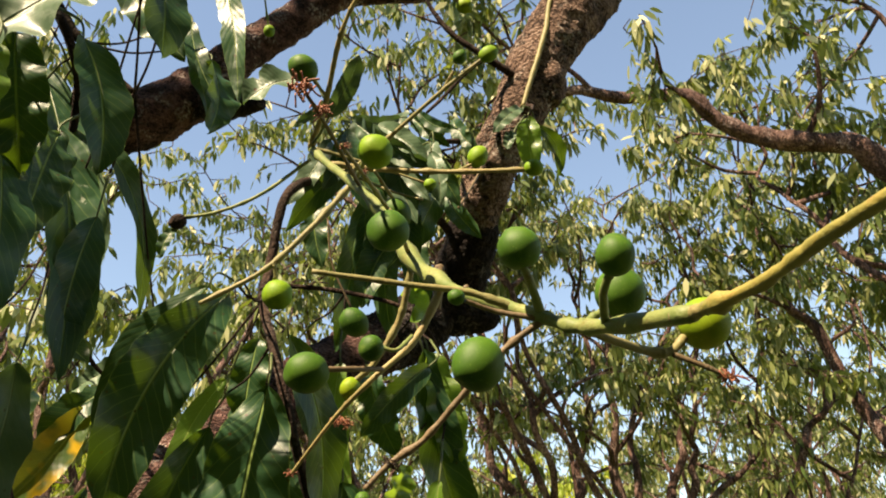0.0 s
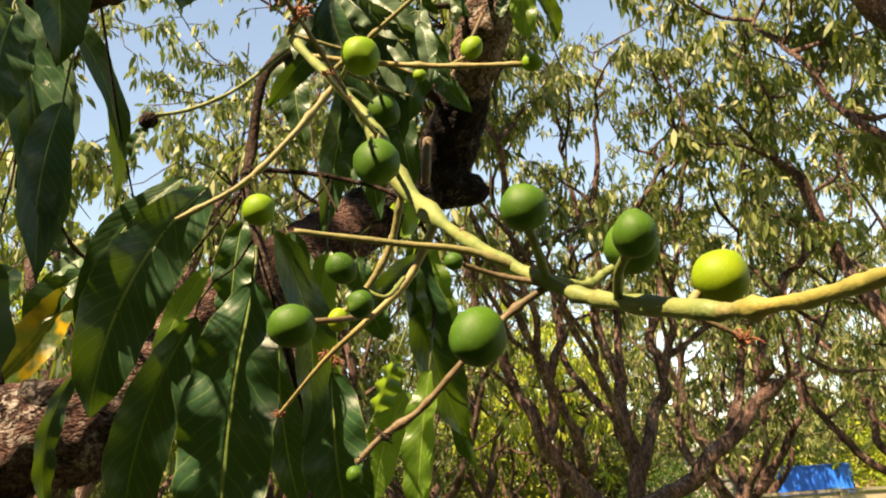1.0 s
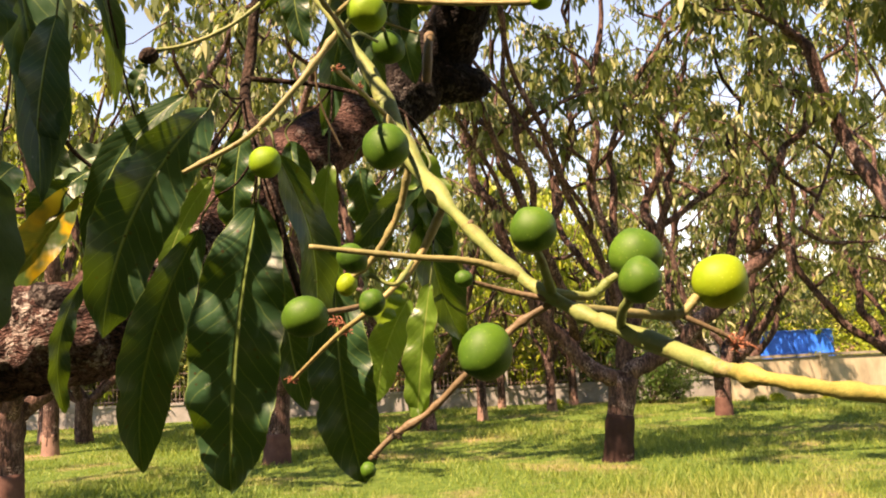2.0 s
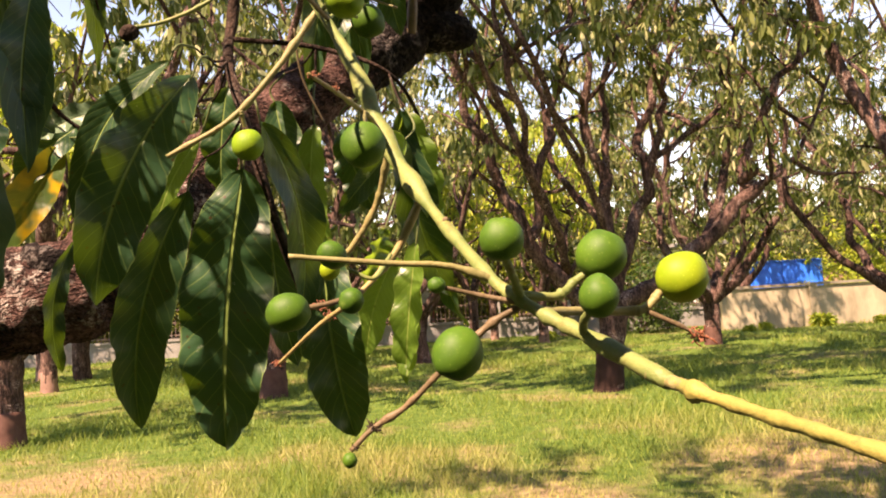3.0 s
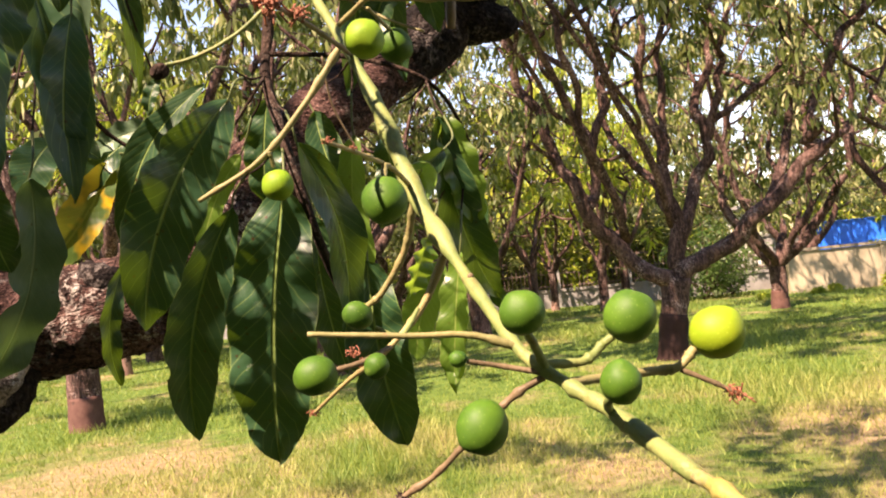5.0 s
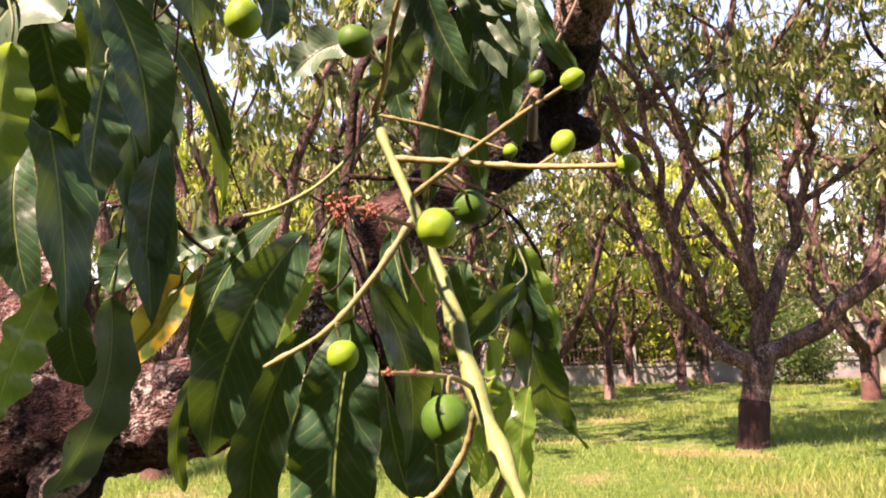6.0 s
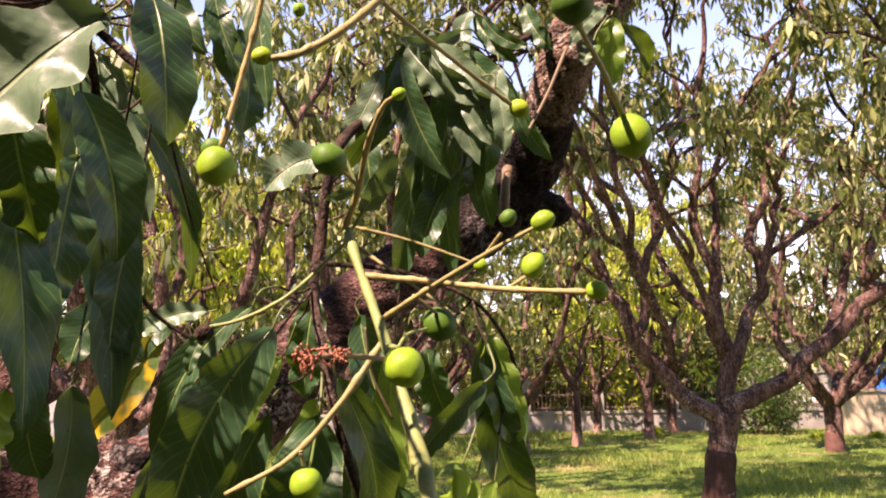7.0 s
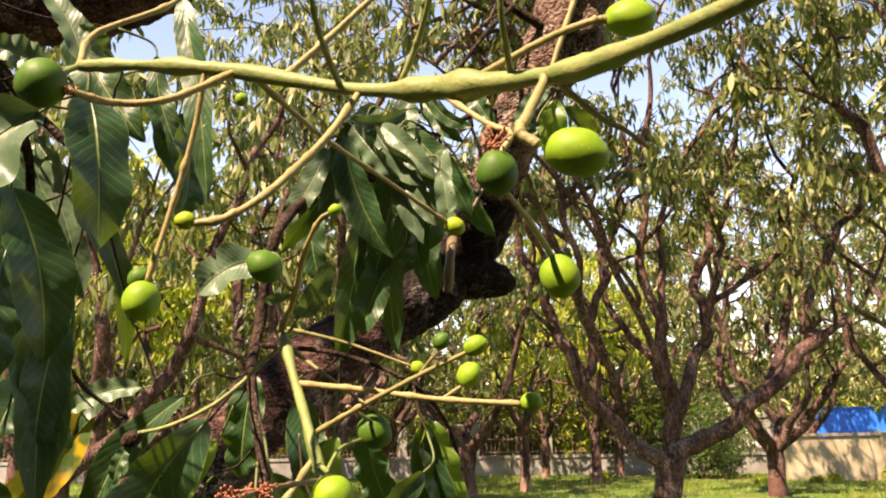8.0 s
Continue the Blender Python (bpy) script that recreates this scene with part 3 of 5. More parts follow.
def orchard_tree(at, bole, limbs, seed, top, bole_r=0.22, painted=None, band=0.45, per=10, twigs=(7, 5), leaf_size=0.20, foliage=None, low=2.0, thick=99.0, hang=0.9):
    """A pruned mango tree: short bole, upright crooked limbs, hanging tufts of leaves. Shapes are given from its foot."""
    rnd = random.Random(seed)
    root = thing("mango_tree", at, "orchard mango tree with reddish-brown crooked limbs and drooping leaves", "tree", "orchard trees")
    here = np.array(at, float)

    def own(points):
        return np.asarray(points, float) + here

    bole = [(bole[0][0], bole[0][1], -0.15)] + [tuple(p) for p in bole]
    v, f = tube(own(bole), (bole_r * 1.45, bole_r * 1.12, bole_r, bole_r * 1.1), 16, 6, 0.10, 5.0)
    trunk = solid("trunk", v, f, BARK_FAR, root)
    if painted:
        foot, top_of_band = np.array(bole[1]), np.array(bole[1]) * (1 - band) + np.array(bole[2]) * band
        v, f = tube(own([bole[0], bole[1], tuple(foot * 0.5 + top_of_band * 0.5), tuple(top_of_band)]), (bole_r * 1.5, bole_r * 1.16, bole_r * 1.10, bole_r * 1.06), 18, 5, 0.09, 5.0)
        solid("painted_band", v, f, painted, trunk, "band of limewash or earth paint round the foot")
    fine, spots = [], []
    for line, r0 in limbs:
        line = [tuple(p) for p in line]
        end = np.array(line[-1])
        if end[2] < top - 1.5:
            way = np.array(line[-1]) - np.array(line[-2])
            line = line + wander(rnd, end, way, top - end[2], 5, 0.35, 0.28)[1:]
        line = [line[0]] + [tuple(p + np.array((rnd.gauss(0, 0.055), rnd.gauss(0, 0.055), rnd.gauss(0, 0.03)))) for p in smooth_path(line, 2)[1:]]
        v, f = tube(own(line), (r0, r0 * 0.72, r0 * 0.42, 0.022, 0.012), 12, 3, 0.24, 6.0)
        solid("limb", v, f, BARK_FAR, root)
        path = smooth_path(line, 6)
        span = len(path)
        for i in range(twigs[0]):
            k = int(span * (0.22 + 0.76 * (i + rnd.random()) / twigs[0]))
            k = min(k, span - 1)
            p = path[k]
            a = rnd.uniform(0, 2 * math.pi)
            way = (math.cos(a), math.sin(a), rnd.uniform(-0.45 * hang, 0.9))
            side = wander(rnd, p, way, rnd.uniform(1.0, 2.3), 4, 0.16, 0.35)
            r = max(0.016, 0.045 * (1 - k / span) + 0.016)
            fine.append(tube(own(side), (r, 0.008), 5, 2, caps=False))
            sp = smooth_path(side, 4)
            for j in range(twigs[1]):
                q = sp[int(len(sp) * (0.25 + 0.74 * (j + rnd.random()) / twigs[1])) % len(sp)]
                a = rnd.uniform(0, 2 * math.pi)
                sub = wander(rnd, q, (math.cos(a), math.sin(a), rnd.uniform(-hang, 0.8)), rnd.uniform(0.35, 0.9), 3, 0.0, 0.4)
                fine.append(tube(own(sub), (0.011, 0.005), 4, 1, caps=False))
                for s in sub[1:]:
                    if s[2] > low and rnd.random() < 0.62:
                        spots.append(s)
            spots.extend(tuple(s) for s in sp[-3:] if s[2] > low)
    spots += [tuple(np.array(s) + (0.15, 0.1, 0.1)) for s in spots if s[2] > thick]
    v, f = joined(fine)
    solid("twig_mass", v, f, BARK_FAR, root, kind="stuff")
    v, f = leaf_cloud(own(spots), per, leaf_size, seed, 1.02, 0.38)
    solid("crown", v, f, foliage or FOLIAGE, root, kind="stuff", smooth=False)
    return root


def vase(seed, count=5, spread=1.9, fork=1.1, rise=4.6, r=0.13):
    """Limbs of a pruned tree: they fan out from the fork, then turn upright."""
    rnd = random.Random(seed)
    out = []
    for i in range(count):
        a = 2 * math.pi * (i + rnd.uniform(-0.25, 0.25)) / count
        s = spread * rnd.uniform(0.6, 1.15)
        c, d = math.cos(a), math.sin(a)
        line = [(0, 0, fork - 0.12), (c * s * 0.35, d * s * 0.35, fork + 0.5), (c * s * 0.72 + rnd.gauss(0, 0.1), d * s * 0.72, fork + 1.25)]
        line += [(c * s * 0.95, d * s * 0.95 + rnd.gauss(0, 0.15), fork + 2.3), (c * s + rnd.gauss(0, 0.2), d * s + rnd.gauss(0, 0.2), rise)]
        out.append((line, r * rnd.uniform(0.8, 1.15)))
    return out


main_limbs = [
    ([(0.08, 0.00, 1.19), (-0.32, -0.05, 1.42), (-0.75, -0.10, 1.84), (-1.17, -0.20, 2.46), (-1.53, -0.30, 3.05), (-1.63, -0.30, 3.59), (-1.78, -0.35, 4.15), (-2.03, -0.40, 4.82), (-2.04, -0.40, 5.45), (-2.09, -0.50, 6.21), (-2.24, -0.60, 7.15)], 0.135),
    ([(-1.12, -0.20, 2.39), (-1.00, -0.10, 2.87), (-0.88, -0.10, 3.65), (-0.53, 0.00, 4.38), (-0.40, 0.10, 5.21), (-0.21, 0.20, 6.15), (-0.25, 0.30, 7.13)], 0.085),
    ([(-0.94, -0.10, 3.48), (-1.37, 0.30, 4.39), (-1.55, 0.50, 5.08), (-1.58, 0.70, 5.96)], 0.05),
    ([(0.16, 0.00, 1.34), (0.24, 0.00, 2.01), (0.10, 0.00, 2.93), (0.05, 0.00, 3.30), (-0.15, -0.10, 4.08), (-0.04, -0.20, 4.84), (-0.05, -0.20, 5.54), (0.06, -0.30, 6.48), (0.15, -0.40, 7.33)], 0.12),
    ([(0.09, 0.00, 3.05), (0.22, 0.20, 3.87), (0.25, 0.30, 4.75), (0.42, 0.30, 5.41), (1.13, 0.40, 6.64), (1.69, 0.50, 7.45)], 0.07),
    ([(0.21, 0.05, 1.79), (0.14, 0.50, 2.48), (-0.13, 0.90, 3.06), (-0.43, 1.20, 3.65), (-0.55, 1.40, 4.60)], 0.09),
    ([(0.19, 0.00, 1.43), (0.43, 0.00, 2.05), (0.69, 0.10, 2.71), (0.89, 0.10, 3.31), (0.72, 0.20, 3.83), (1.01, 0.30, 4.46), (1.21, 0.40, 5.10), (1.20, 0.50, 5.77), (1.43, 0.60, 6.84)], 0.11),
    ([(0.88, 0.10, 3.28), (1.02, 0.00, 4.01), (1.21, -0.10, 4.46), (1.13, -0.20, 4.91), (1.36, -0.30, 5.67)], 0.07),
    ([(0.88, 0.10, 3.35), (1.10, 0.20, 3.62), (1.59, 0.30, 3.98), (2.09, 0.40, 4.24), (2.54, 0.50, 4.71), (2.83, 0.60, 5.49)], 0.065),
    ([(0.19, 0.00, 1.25), (0.53, -0.05, 1.40), (1.03, -0.10, 1.70), (1.65, -0.20, 2.24), (2.22, -0.40, 2.77), (2.33, -0.45, 3.06), (2.25, -0.50, 3.40), (2.46, -0.55, 4.02), (2.84, -0.60, 4.63), (3.13, -0.70, 5.11), (3.45, -0.80, 5.85)], 0.15),
    ([(2.24, -0.40, 2.78), (2.50, -0.35, 2.98), (2.77, -0.30, 3.16), (3.13, -0.20, 3.39), (3.57, 0.00, 4.05)], 0.06),
    ([(1.60, -0.20, 2.20), (1.95, 0.10, 2.74), (2.20, 0.30, 3.40), (2.32, 0.40, 4.07), (2.42, 0.60, 5.06), (2.70, 0.70, 5.72), (2.94, 0.80, 6.91)], 0.085),
    ([(-0.60, -0.10, 1.88), (-1.00, -0.90, 2.90), (-1.35, -1.70, 3.90), (-1.60, -2.30, 4.80)], 0.07),
    # forward limbs added so that their leaves shade the bole
    ([(-0.55, -0.10, 1.84), (-1.20, -1.40, 3.40), (-1.80, -2.30, 4.50), (-2.20, -2.90, 5.40)], 0.06),
    ([(0.15, 0.00, 2.00), (-0.40, -1.00, 3.30), (-1.00, -2.00, 4.40), (-1.50, -2.70, 5.30)], 0.06),
    ([(-0.40, -1.00, 3.30), (-0.60, -1.60, 3.70), (-1.60, -2.60, 4.80), (-2.50, -3.30, 6.00)], 0.04),
    ([(-1.20, -1.40, 3.40), (-1.60, -1.50, 3.70), (-2.20, -2.30, 4.60), (-2.90, -3.20, 5.80)], 0.04),
]
main_tree = orchard_tree((2.62, 13.0, 0), [(-0.03, 0, 0), (0.06, 0, 0.64), (0.15, 0, 1.20)], main_limbs, 3, 9.4, 0.205, EARTH_PAINT_SHADED, 1.0, twigs=(6, 6), per=6, low=3.3, leaf_size=0.19, thick=5.0, hang=0.2)

# fresh shoots that sprout from its limbs
for spot in ((2.41, 12.85, 1.82), (1.00, 12.70, 2.66)):
    v, f = leaf_cloud([spot, tuple(np.array(spot) + (0.06, 0, 0.07)), tuple(np.array(spot) + (-0.05, 0, 0.05))], 9, 0.16, 17, 0.5)
    solid("shoot", v, f, FOLIAGE_FRESH, main_tree, "fresh yellow-green shoot", kind="stuff", smooth=False)

right_limbs = [
    ([(0, 0, 1.2), (-0.5, -0.4, 3.0), (-1.0, -0.9, 4.9), (-1.75, -1.2, 6.4), (-2.45, -1.2, 6.71), (-3.13, -1.2, 6.92), (-4.0, -1.2, 7.53), (-5.2, -1.2, 7.71)], 0.20),
    ([(-0.5, -0.4, 3.2), (-0.4, -0.8, 6.0), (-1.15, -1.2, 8.63), (-2.7, -1.2, 9.05)], 0.15),
    ([(-0.5, -0.4, 3.2), (-1.2, -0.5, 4.5), (-1.9, -0.4, 5.4), (-2.4, -0.1, 6.3)], 0.06),
    ([(0, 0, 1.2), (0.9, 0.5, 2.6), (1.5, 0.8, 4.6), (1.7, 1.0, 6.0)], 0.14),
    ([(0, 0, 1.2), (-0.9, 0.9, 2.5), (-1.5, 1.5, 4.2), (-1.7, 1.8, 5.6)], 0.13),
    ([(0, 0, 1.2), (0.2, -0.9, 2.7), (0.5, -1.4, 4.6), (0.4, -1.6, 6.0)], 0.13),
]
orchard_tree((7.0, 9.2, 0), [(0, 0, 0), (0, 0, 0.7), (0, 0, 1.3)], right_limbs, 11, 9.4, 0.24, twigs=(12, 7), low=3.0, per=10, leaf_size=0.21)

tree_b = orchard_tree((7.1, 21.6, 0), [(0, 0, 0), (0.02, 0, 0.6), (0.0, 0, 1.15)], vase(21, 6, 2.0), 21, 10.0, 0.20, EARTH_PAINT_FADED, 0.7, twigs=(9, 6), low=1.25)
tree_f = orchard_tree((-0.55, 21.4, 0), [(0, 0, 0), (-0.05, 0, 0.7), (0.0, 0, 1.25)], vase(31, 5, 2.2, 1.2), 31, 11.5, 0.23, twigs=(10, 6), low=1.25)
tree_d = orchard_tree((1.98, 30.6, 0), [(0, 0, 0), (0.0, 0, 0.8), (0.0, 0, 1.5)], vase(41, 4, 1.4, 1.4, 4.0, 0.08), 41, 6.0, 0.14, LIME, per=8, twigs=(7, 5), foliage=FOLIAGE_FRESH, low=1.5)

rows = random.Random(77)


def plant(kind, x, y, size=1.0, turn=None):
    m = Matrix.LocRotScale((x, y, 0), Euler((0, 0, rows.uniform(0, 6.28) if turn is None else turn)), (size, size, size * rows.uniform(0.95, 1.08)))
    return copy_thing(kind, m)


plant(tree_b, -5.45, 10.4, 1.0, 2.4)
plant(tree_f, -9.8, 22.6, 0.95, 1.0)
plant(tree_d, 4.65, 31.0, 1.1)
plant(tree_f, 10.2, 18.2, 0.95)
plant(tree_b, 10.6, 29.4, 0.95)
plant(tree_f, -6.0, 30.2, 1.0)
plant(tree_b, 14.5, 19.5, 1.05)
plant(tree_f, 17.5, 29.0, 1.0)
plant(tree_b, -15.5, 13.5, 1.0)
plant(tree_b, -17.0, 29.5, 1.1)
for x, y in ((-3.1, 15.2), (-4.6, 20.5), (-13.0, 20.0), (-3.4, 26.4), (11.5, 14.5)):
    plant(tree_f if x > 0 else tree_b, x, y, 0.95 if x > 5 else 1.12)
for i in range(16):
    plant((tree_b, tree_f)[i % 2], -36 + 5.0 * i + rows.uniform(-1.2, 1.2), 37.5 + rows.uniform(-1.5, 1.5), 1.15)
for i in range(9):
    plant((tree_f, tree_b)[i % 2], -44 + 11.0 * i + rows.uniform(-1.5, 1.5), 47 + rows.uniform(-2, 2), 1.35)
for x, y in ((-9, -14), (4, -15), (13, -6), (-15, -3), (16, 6)):
    plant(tree_b, x, y, 0.9)


def build_shrub(at, size, seed, leaves=None, label="bright green leafy shrub beside the boundary wall"):
    rnd = random.Random(seed)
    root = thing("shrub", at, label, "shrub", "shrubs")
    fine, spots = [], []
    for i in range(16):
        a = rnd.uniform(0, 6.28)
        line = wander(rnd, (at[0], at[1], -0.05), (math.cos(a) * 0.7, math.sin(a) * 0.7, 1), size * rnd.uniform(0.7, 1.2), 4, 0.1, 0.3)
        fine.append(tube(line, (0.02, 0.006), 5, 2, caps=False))
        spots += [tuple(Vector(p) + Vector((rnd.gauss(0, 0.13 * size), rnd.gauss(0, 0.13 * size), rnd.gauss(0, 0.10 * size)))) for p in line[1:] for _ in range(5)]
    v, f = joined(fine)
    solid("stem_mass", v, f, BARK_FAR, root, kind="stuff")
    v, f = leaf_cloud(spots, 9, 0.18, seed, 0.3)
    solid("crown", v, f, leaves or FOLIAGE_FRESH, root, kind="stuff", smooth=False)
    return root


bush = build_shrub((15.8, 30.6, 0), 2.6, 5)
for x, y, s in ((17.8, 32.2, 1.5), (19.6, 31.4, 1.4), (21.5, 32, 1.6), (13.9, 35.5, 1.5), (-3.6, 34, 1.1), (-9.5, 34, 1.2), (2.7, 33.3, 1.3), (6.2, 34.4, 1.2), (-13, 34.2, 1.3), (-6.4, 34.6, 1.3), (-0.4, 35.2, 1.4)):
    plant(bush, x, y, s)
thicket = build_shrub((-1.8, 35.2, 0), 3.2, 6, FOLIAGE_MIXED, "olive-green leafy thicket behind the railing fence")
for i in (*range(14), *range(16, 22)):
    plant(thicket, -27 + 2.6 * i + rows.uniform(-0.6, 0.6), 35.6 + rows.uniform(-0.8, 1.2), rows.uniform(1.1, 2.1))
for x, y, s in ((1.0, 24.5, 1.0), (-9.0, 19.0, 1.2), (-11.5, 24.0, 1.5), (3.4, 27.4, 1.1), (-6.8, 18.4, 1.0), (-7.5, 26.5, 1.4)):
    plant(tree_d, x, y, s)
for x, y, s in ((-4.5, 34.0, 1.3), (-1.4, 33.8, 1.1), (0.6, 34.3, 1.5), (5.6, 34.4, 1.6), (7.4, 33.6, 1.2), (13.2, 35.0, 1.4), (-8.0, 34.2, 1.4), (-11.5, 33.9, 1.3)):
    plant(thicket, x, y, s)
bush_small = build_shrub((12.6, 27.2, 0), 0.36, 9)
plant(bush_small, 14.4, 26.9, 0.6)
plant(bush_small, 3.6, 28.5, 0.8)


dark_bush = build_shrub((7.01, 29.0, 0), 2.5, 14, CANOPY, "dense dark green shrub in front of the boundary wall")
plant(dark_bush, 8.3, 30.2, 0.62)
for x, y, k in ((7.9, 25.6, 0.5), (9.8, 26.2, 0.5), (10.6, 26.9, 0.55), (15.6, 27.1, 0.8), (17.0, 26.9, 0.7), (5.6, 26.4, 0.7)):
    plant(bush_small, x, y, k)


def build_far_woods():
    """A dense belt of trees beyond the orchard: trunks and leaf masses in one mesh each."""
    rs = np.random.RandomState(12)
    belt = thing("far_woods", (0, 66, 0), "dense dark green belt of trees beyond the orchard", "trees", kind="stuff")
    spots, trunks = [], []
    for i in range(60):
        x, y = -88 + 3.0 * i + rs.randn() * 0.8, 64 + rs.rand() * 8
        h, w = 7.5 + 2.5 * rs.rand(), 2.6 + 1.2 * rs.rand()
        trunks.append(tube([(x, y, -0.2), (x + 0.2, y, 2.5), (x, y, h * 0.7)], (0.3, 0.22, 0.08), 6, 2))
        p = rs.randn(150, 3)
        p /= np.linalg.norm(p, axis=1)[:, None]
        p *= (0.55 + 0.5 * rs.rand(150))[:, None]
        spots.append(np.array((x, y, h * 0.52)) + p * (w, w, h * 0.5))
    v, f = joined(trunks)
    solid("trunk_mass", v, f, BARK_FAR, belt, kind="stuff")
    spots = np.concatenate(spots)
    spots = spots[spots[:, 2] > 0.2]
    v, f = leaf_cloud(spots, 7, 0.95, 12, 0.5)
    solid("crown", v, f, FOLIAGE, belt, kind="stuff", smooth=False)


build_far_woods()


# ---- the near mango tree: trunk and limbs ----
near = thing("mango_tree", (-1.62, 0.85, 0), "large mango tree with rough dark reddish-brown bark", "tree")


def bark_limb(path, radii, sides=30, per=14, rough=0.085, name="limb", label="", material=None):
    v, f = tube(path, radii, sides, per, rough, 34.0)
    return solid(name, v, f, material or BARK, near, label)


bark_limb([(-1.62, 0.85, -0.2), (-1.62, 0.85, 0.3), (-1.55, 0.9, 0.8), (-1.42, 0.93, 1.15)], (0.27, 0.20, 0.17, 0.15), 32, 10, name="trunk")
bark_limb(
    [(-1.46, 0.92, 1.05), (-1.05, 0.92, 1.23), (-0.78, 0.90, 1.36), (-0.64, 0.90, 1.452), (-0.55, 0.905, 1.490), (-0.47, 0.92, 1.505), (-0.406, 0.93, 1.512), (-0.359, 0.95, 1.530), (-0.308, 1.00, 1.588), (-0.265, 1.05, 1.645), (-0.205, 1.10, 1.712), (-0.105, 1.15, 1.797), (-0.06, 1.175, 1.832)],
    (0.15, 0.135, 0.112, 0.090, 0.073, 0.061, 0.058, 0.057, 0.054, 0.052, 0.050, 0.047, 0.046),
    60, 24, 0.10,
)
# the shaded bend, its darkness carried by the bark colour
bark_limb([(-0.105, 1.15, 1.797), (-0.06, 1.175, 1.832), (-0.015, 1.20, 1.865), (0.045, 1.215, 1.93), (0.078, 1.14, 1.975), (0.094, 1.095, 2.008)], (0.043, 0.047, 0.048, 0.045, 0.039, 0.033), 60, 24, 0.12, label="bend of the limb, its bark coloured dark for the shade round the pruned stub", material=BARK_SHADED)
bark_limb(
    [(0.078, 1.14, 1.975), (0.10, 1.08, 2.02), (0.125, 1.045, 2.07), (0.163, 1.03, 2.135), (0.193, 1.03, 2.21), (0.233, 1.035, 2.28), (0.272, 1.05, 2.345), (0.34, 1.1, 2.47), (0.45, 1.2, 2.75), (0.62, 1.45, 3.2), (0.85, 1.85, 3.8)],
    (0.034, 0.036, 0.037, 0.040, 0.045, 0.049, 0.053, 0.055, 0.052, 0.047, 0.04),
    60, 24, 0.10, label="rising limb with paler bark", material=BARK_LIGHT,
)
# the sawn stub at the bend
bark_limb([(-0.500, 0.880, 1.455), (-0.500, 0.860, 1.425), (-0.520, 0.850, 1.405)], (0.040, 0.036, 0.018), 26, 8, 0.18, "stub", "broken stub under the limb", BARK_SHADED)
bark_limb([(-0.450, 0.848, 1.466), (-0.462, 0.834, 1.452), (-0.482, 0.832, 1.438), (-0.492, 0.836, 1.428)], (0.004, 0.015, 0.020, 0.010), 20, 8, 0.3, "scar", "pale dry wound on the bark, coloured as the sunlit side of the stub", WOUND_SUNLIT)
# a fork that rises from the limb, a peg and a broken collar on its upper side
bark_limb([(-0.66, 0.92, 1.44), (-0.60, 0.93, 1.53), (-0.59, 0.955, 1.62), (-0.63, 1.02, 1.74), (-0.74, 1.14, 1.95), (-0.98, 1.34, 2.25), (-1.30, 1.57, 2.46)], (0.085, 0.070, 0.055, 0.050, 0.050, 0.055, 0.07), 30, 12)
bark_limb([(-0.445, 0.915, 1.545), (-0.447, 0.905, 1.572), (-0.450, 0.900, 1.592), (-0.449, 0.900, 1.594)], (0.014, 0.011, 0.010, 0.003), 14, 6, 0.15, "stub", "small dead peg on the limb", BARK)
bark_limb([(-0.400, 0.91, 1.540), (-0.378, 0.895, 1.548), (-0.362, 0.89, 1.556)], (0.030, 0.017, 0.004), 16, 6, 0.25, "stub", "broken collar on the limb", BARK_SHADED)
bark_limb([(0.01, 1.21, 1.90), (0.06, 1.215, 1.885), (0.100, 1.216, 1.876), (0.116, 1.217, 1.875)], (0.042, 0.035, 0.021, 0.006), 24, 10, 0.12, "stub", "short dark pruned stub", BARK_SHADED)
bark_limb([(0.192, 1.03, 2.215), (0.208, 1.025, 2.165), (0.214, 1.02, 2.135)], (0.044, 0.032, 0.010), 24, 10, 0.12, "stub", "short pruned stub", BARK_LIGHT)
bark_limb([(-1.5, 0.95, 1.0), (-1.75, 1.25, 1.7), (-1.60, 1.50, 2.25), (-1.30, 1.57, 2.46), (-0.987, 1.58, 2.558), (-0.855, 1.58, 2.565), (-0.729, 1.59, 2.588), (-0.630, 1.60, 2.630), (-0.547, 1.62, 2.709), (-0.448, 1.64, 2.838), (-0.327, 1.67, 2.964), (-0.195, 1.70, 3.098), (0.15, 1.8, 3.25), (0.45, 2.1, 4.0), (0.8, 3.0, 5.1)], (0.15, 0.13, 0.11, 0.095, 0.082, 0.078, 0.076, 0.069, 0.062, 0.052, 0.049, 0.048, 0.046, 0.045, 0.06), 40, 16, 0.10)
bark_limb([(-0.506, 1.60, 2.647), (-0.429, 1.58, 2.624), (-0.368, 1.57, 2.611)], (0.050, 0.032, 0.012), 22, 8, 0.14, "stub", "short dark pruned stub", BARK_SHADED)
# unseen limbs over and behind the open side, to carry the added crown
bark_limb([(-1.5, 0.85, 0.9), (-1.55, 0.2, 1.9), (-1.3, -0.6, 2.7), (-0.6, -1.1, 3.05), (0.3, -1.15, 3.15), (1.0, -0.9, 3.4)], (0.13, 0.10, 0.08, 0.06, 0.045, 0.03), 20, 8)
bark_limb([(-1.5, 0.3, 1.75), (-1.75, -0.2, 2.6), (-1.9, -1.2, 3.6), (-1.6, -2.2, 4.3)], (0.08, 0.07, 0.05, 0.03), 16, 8)
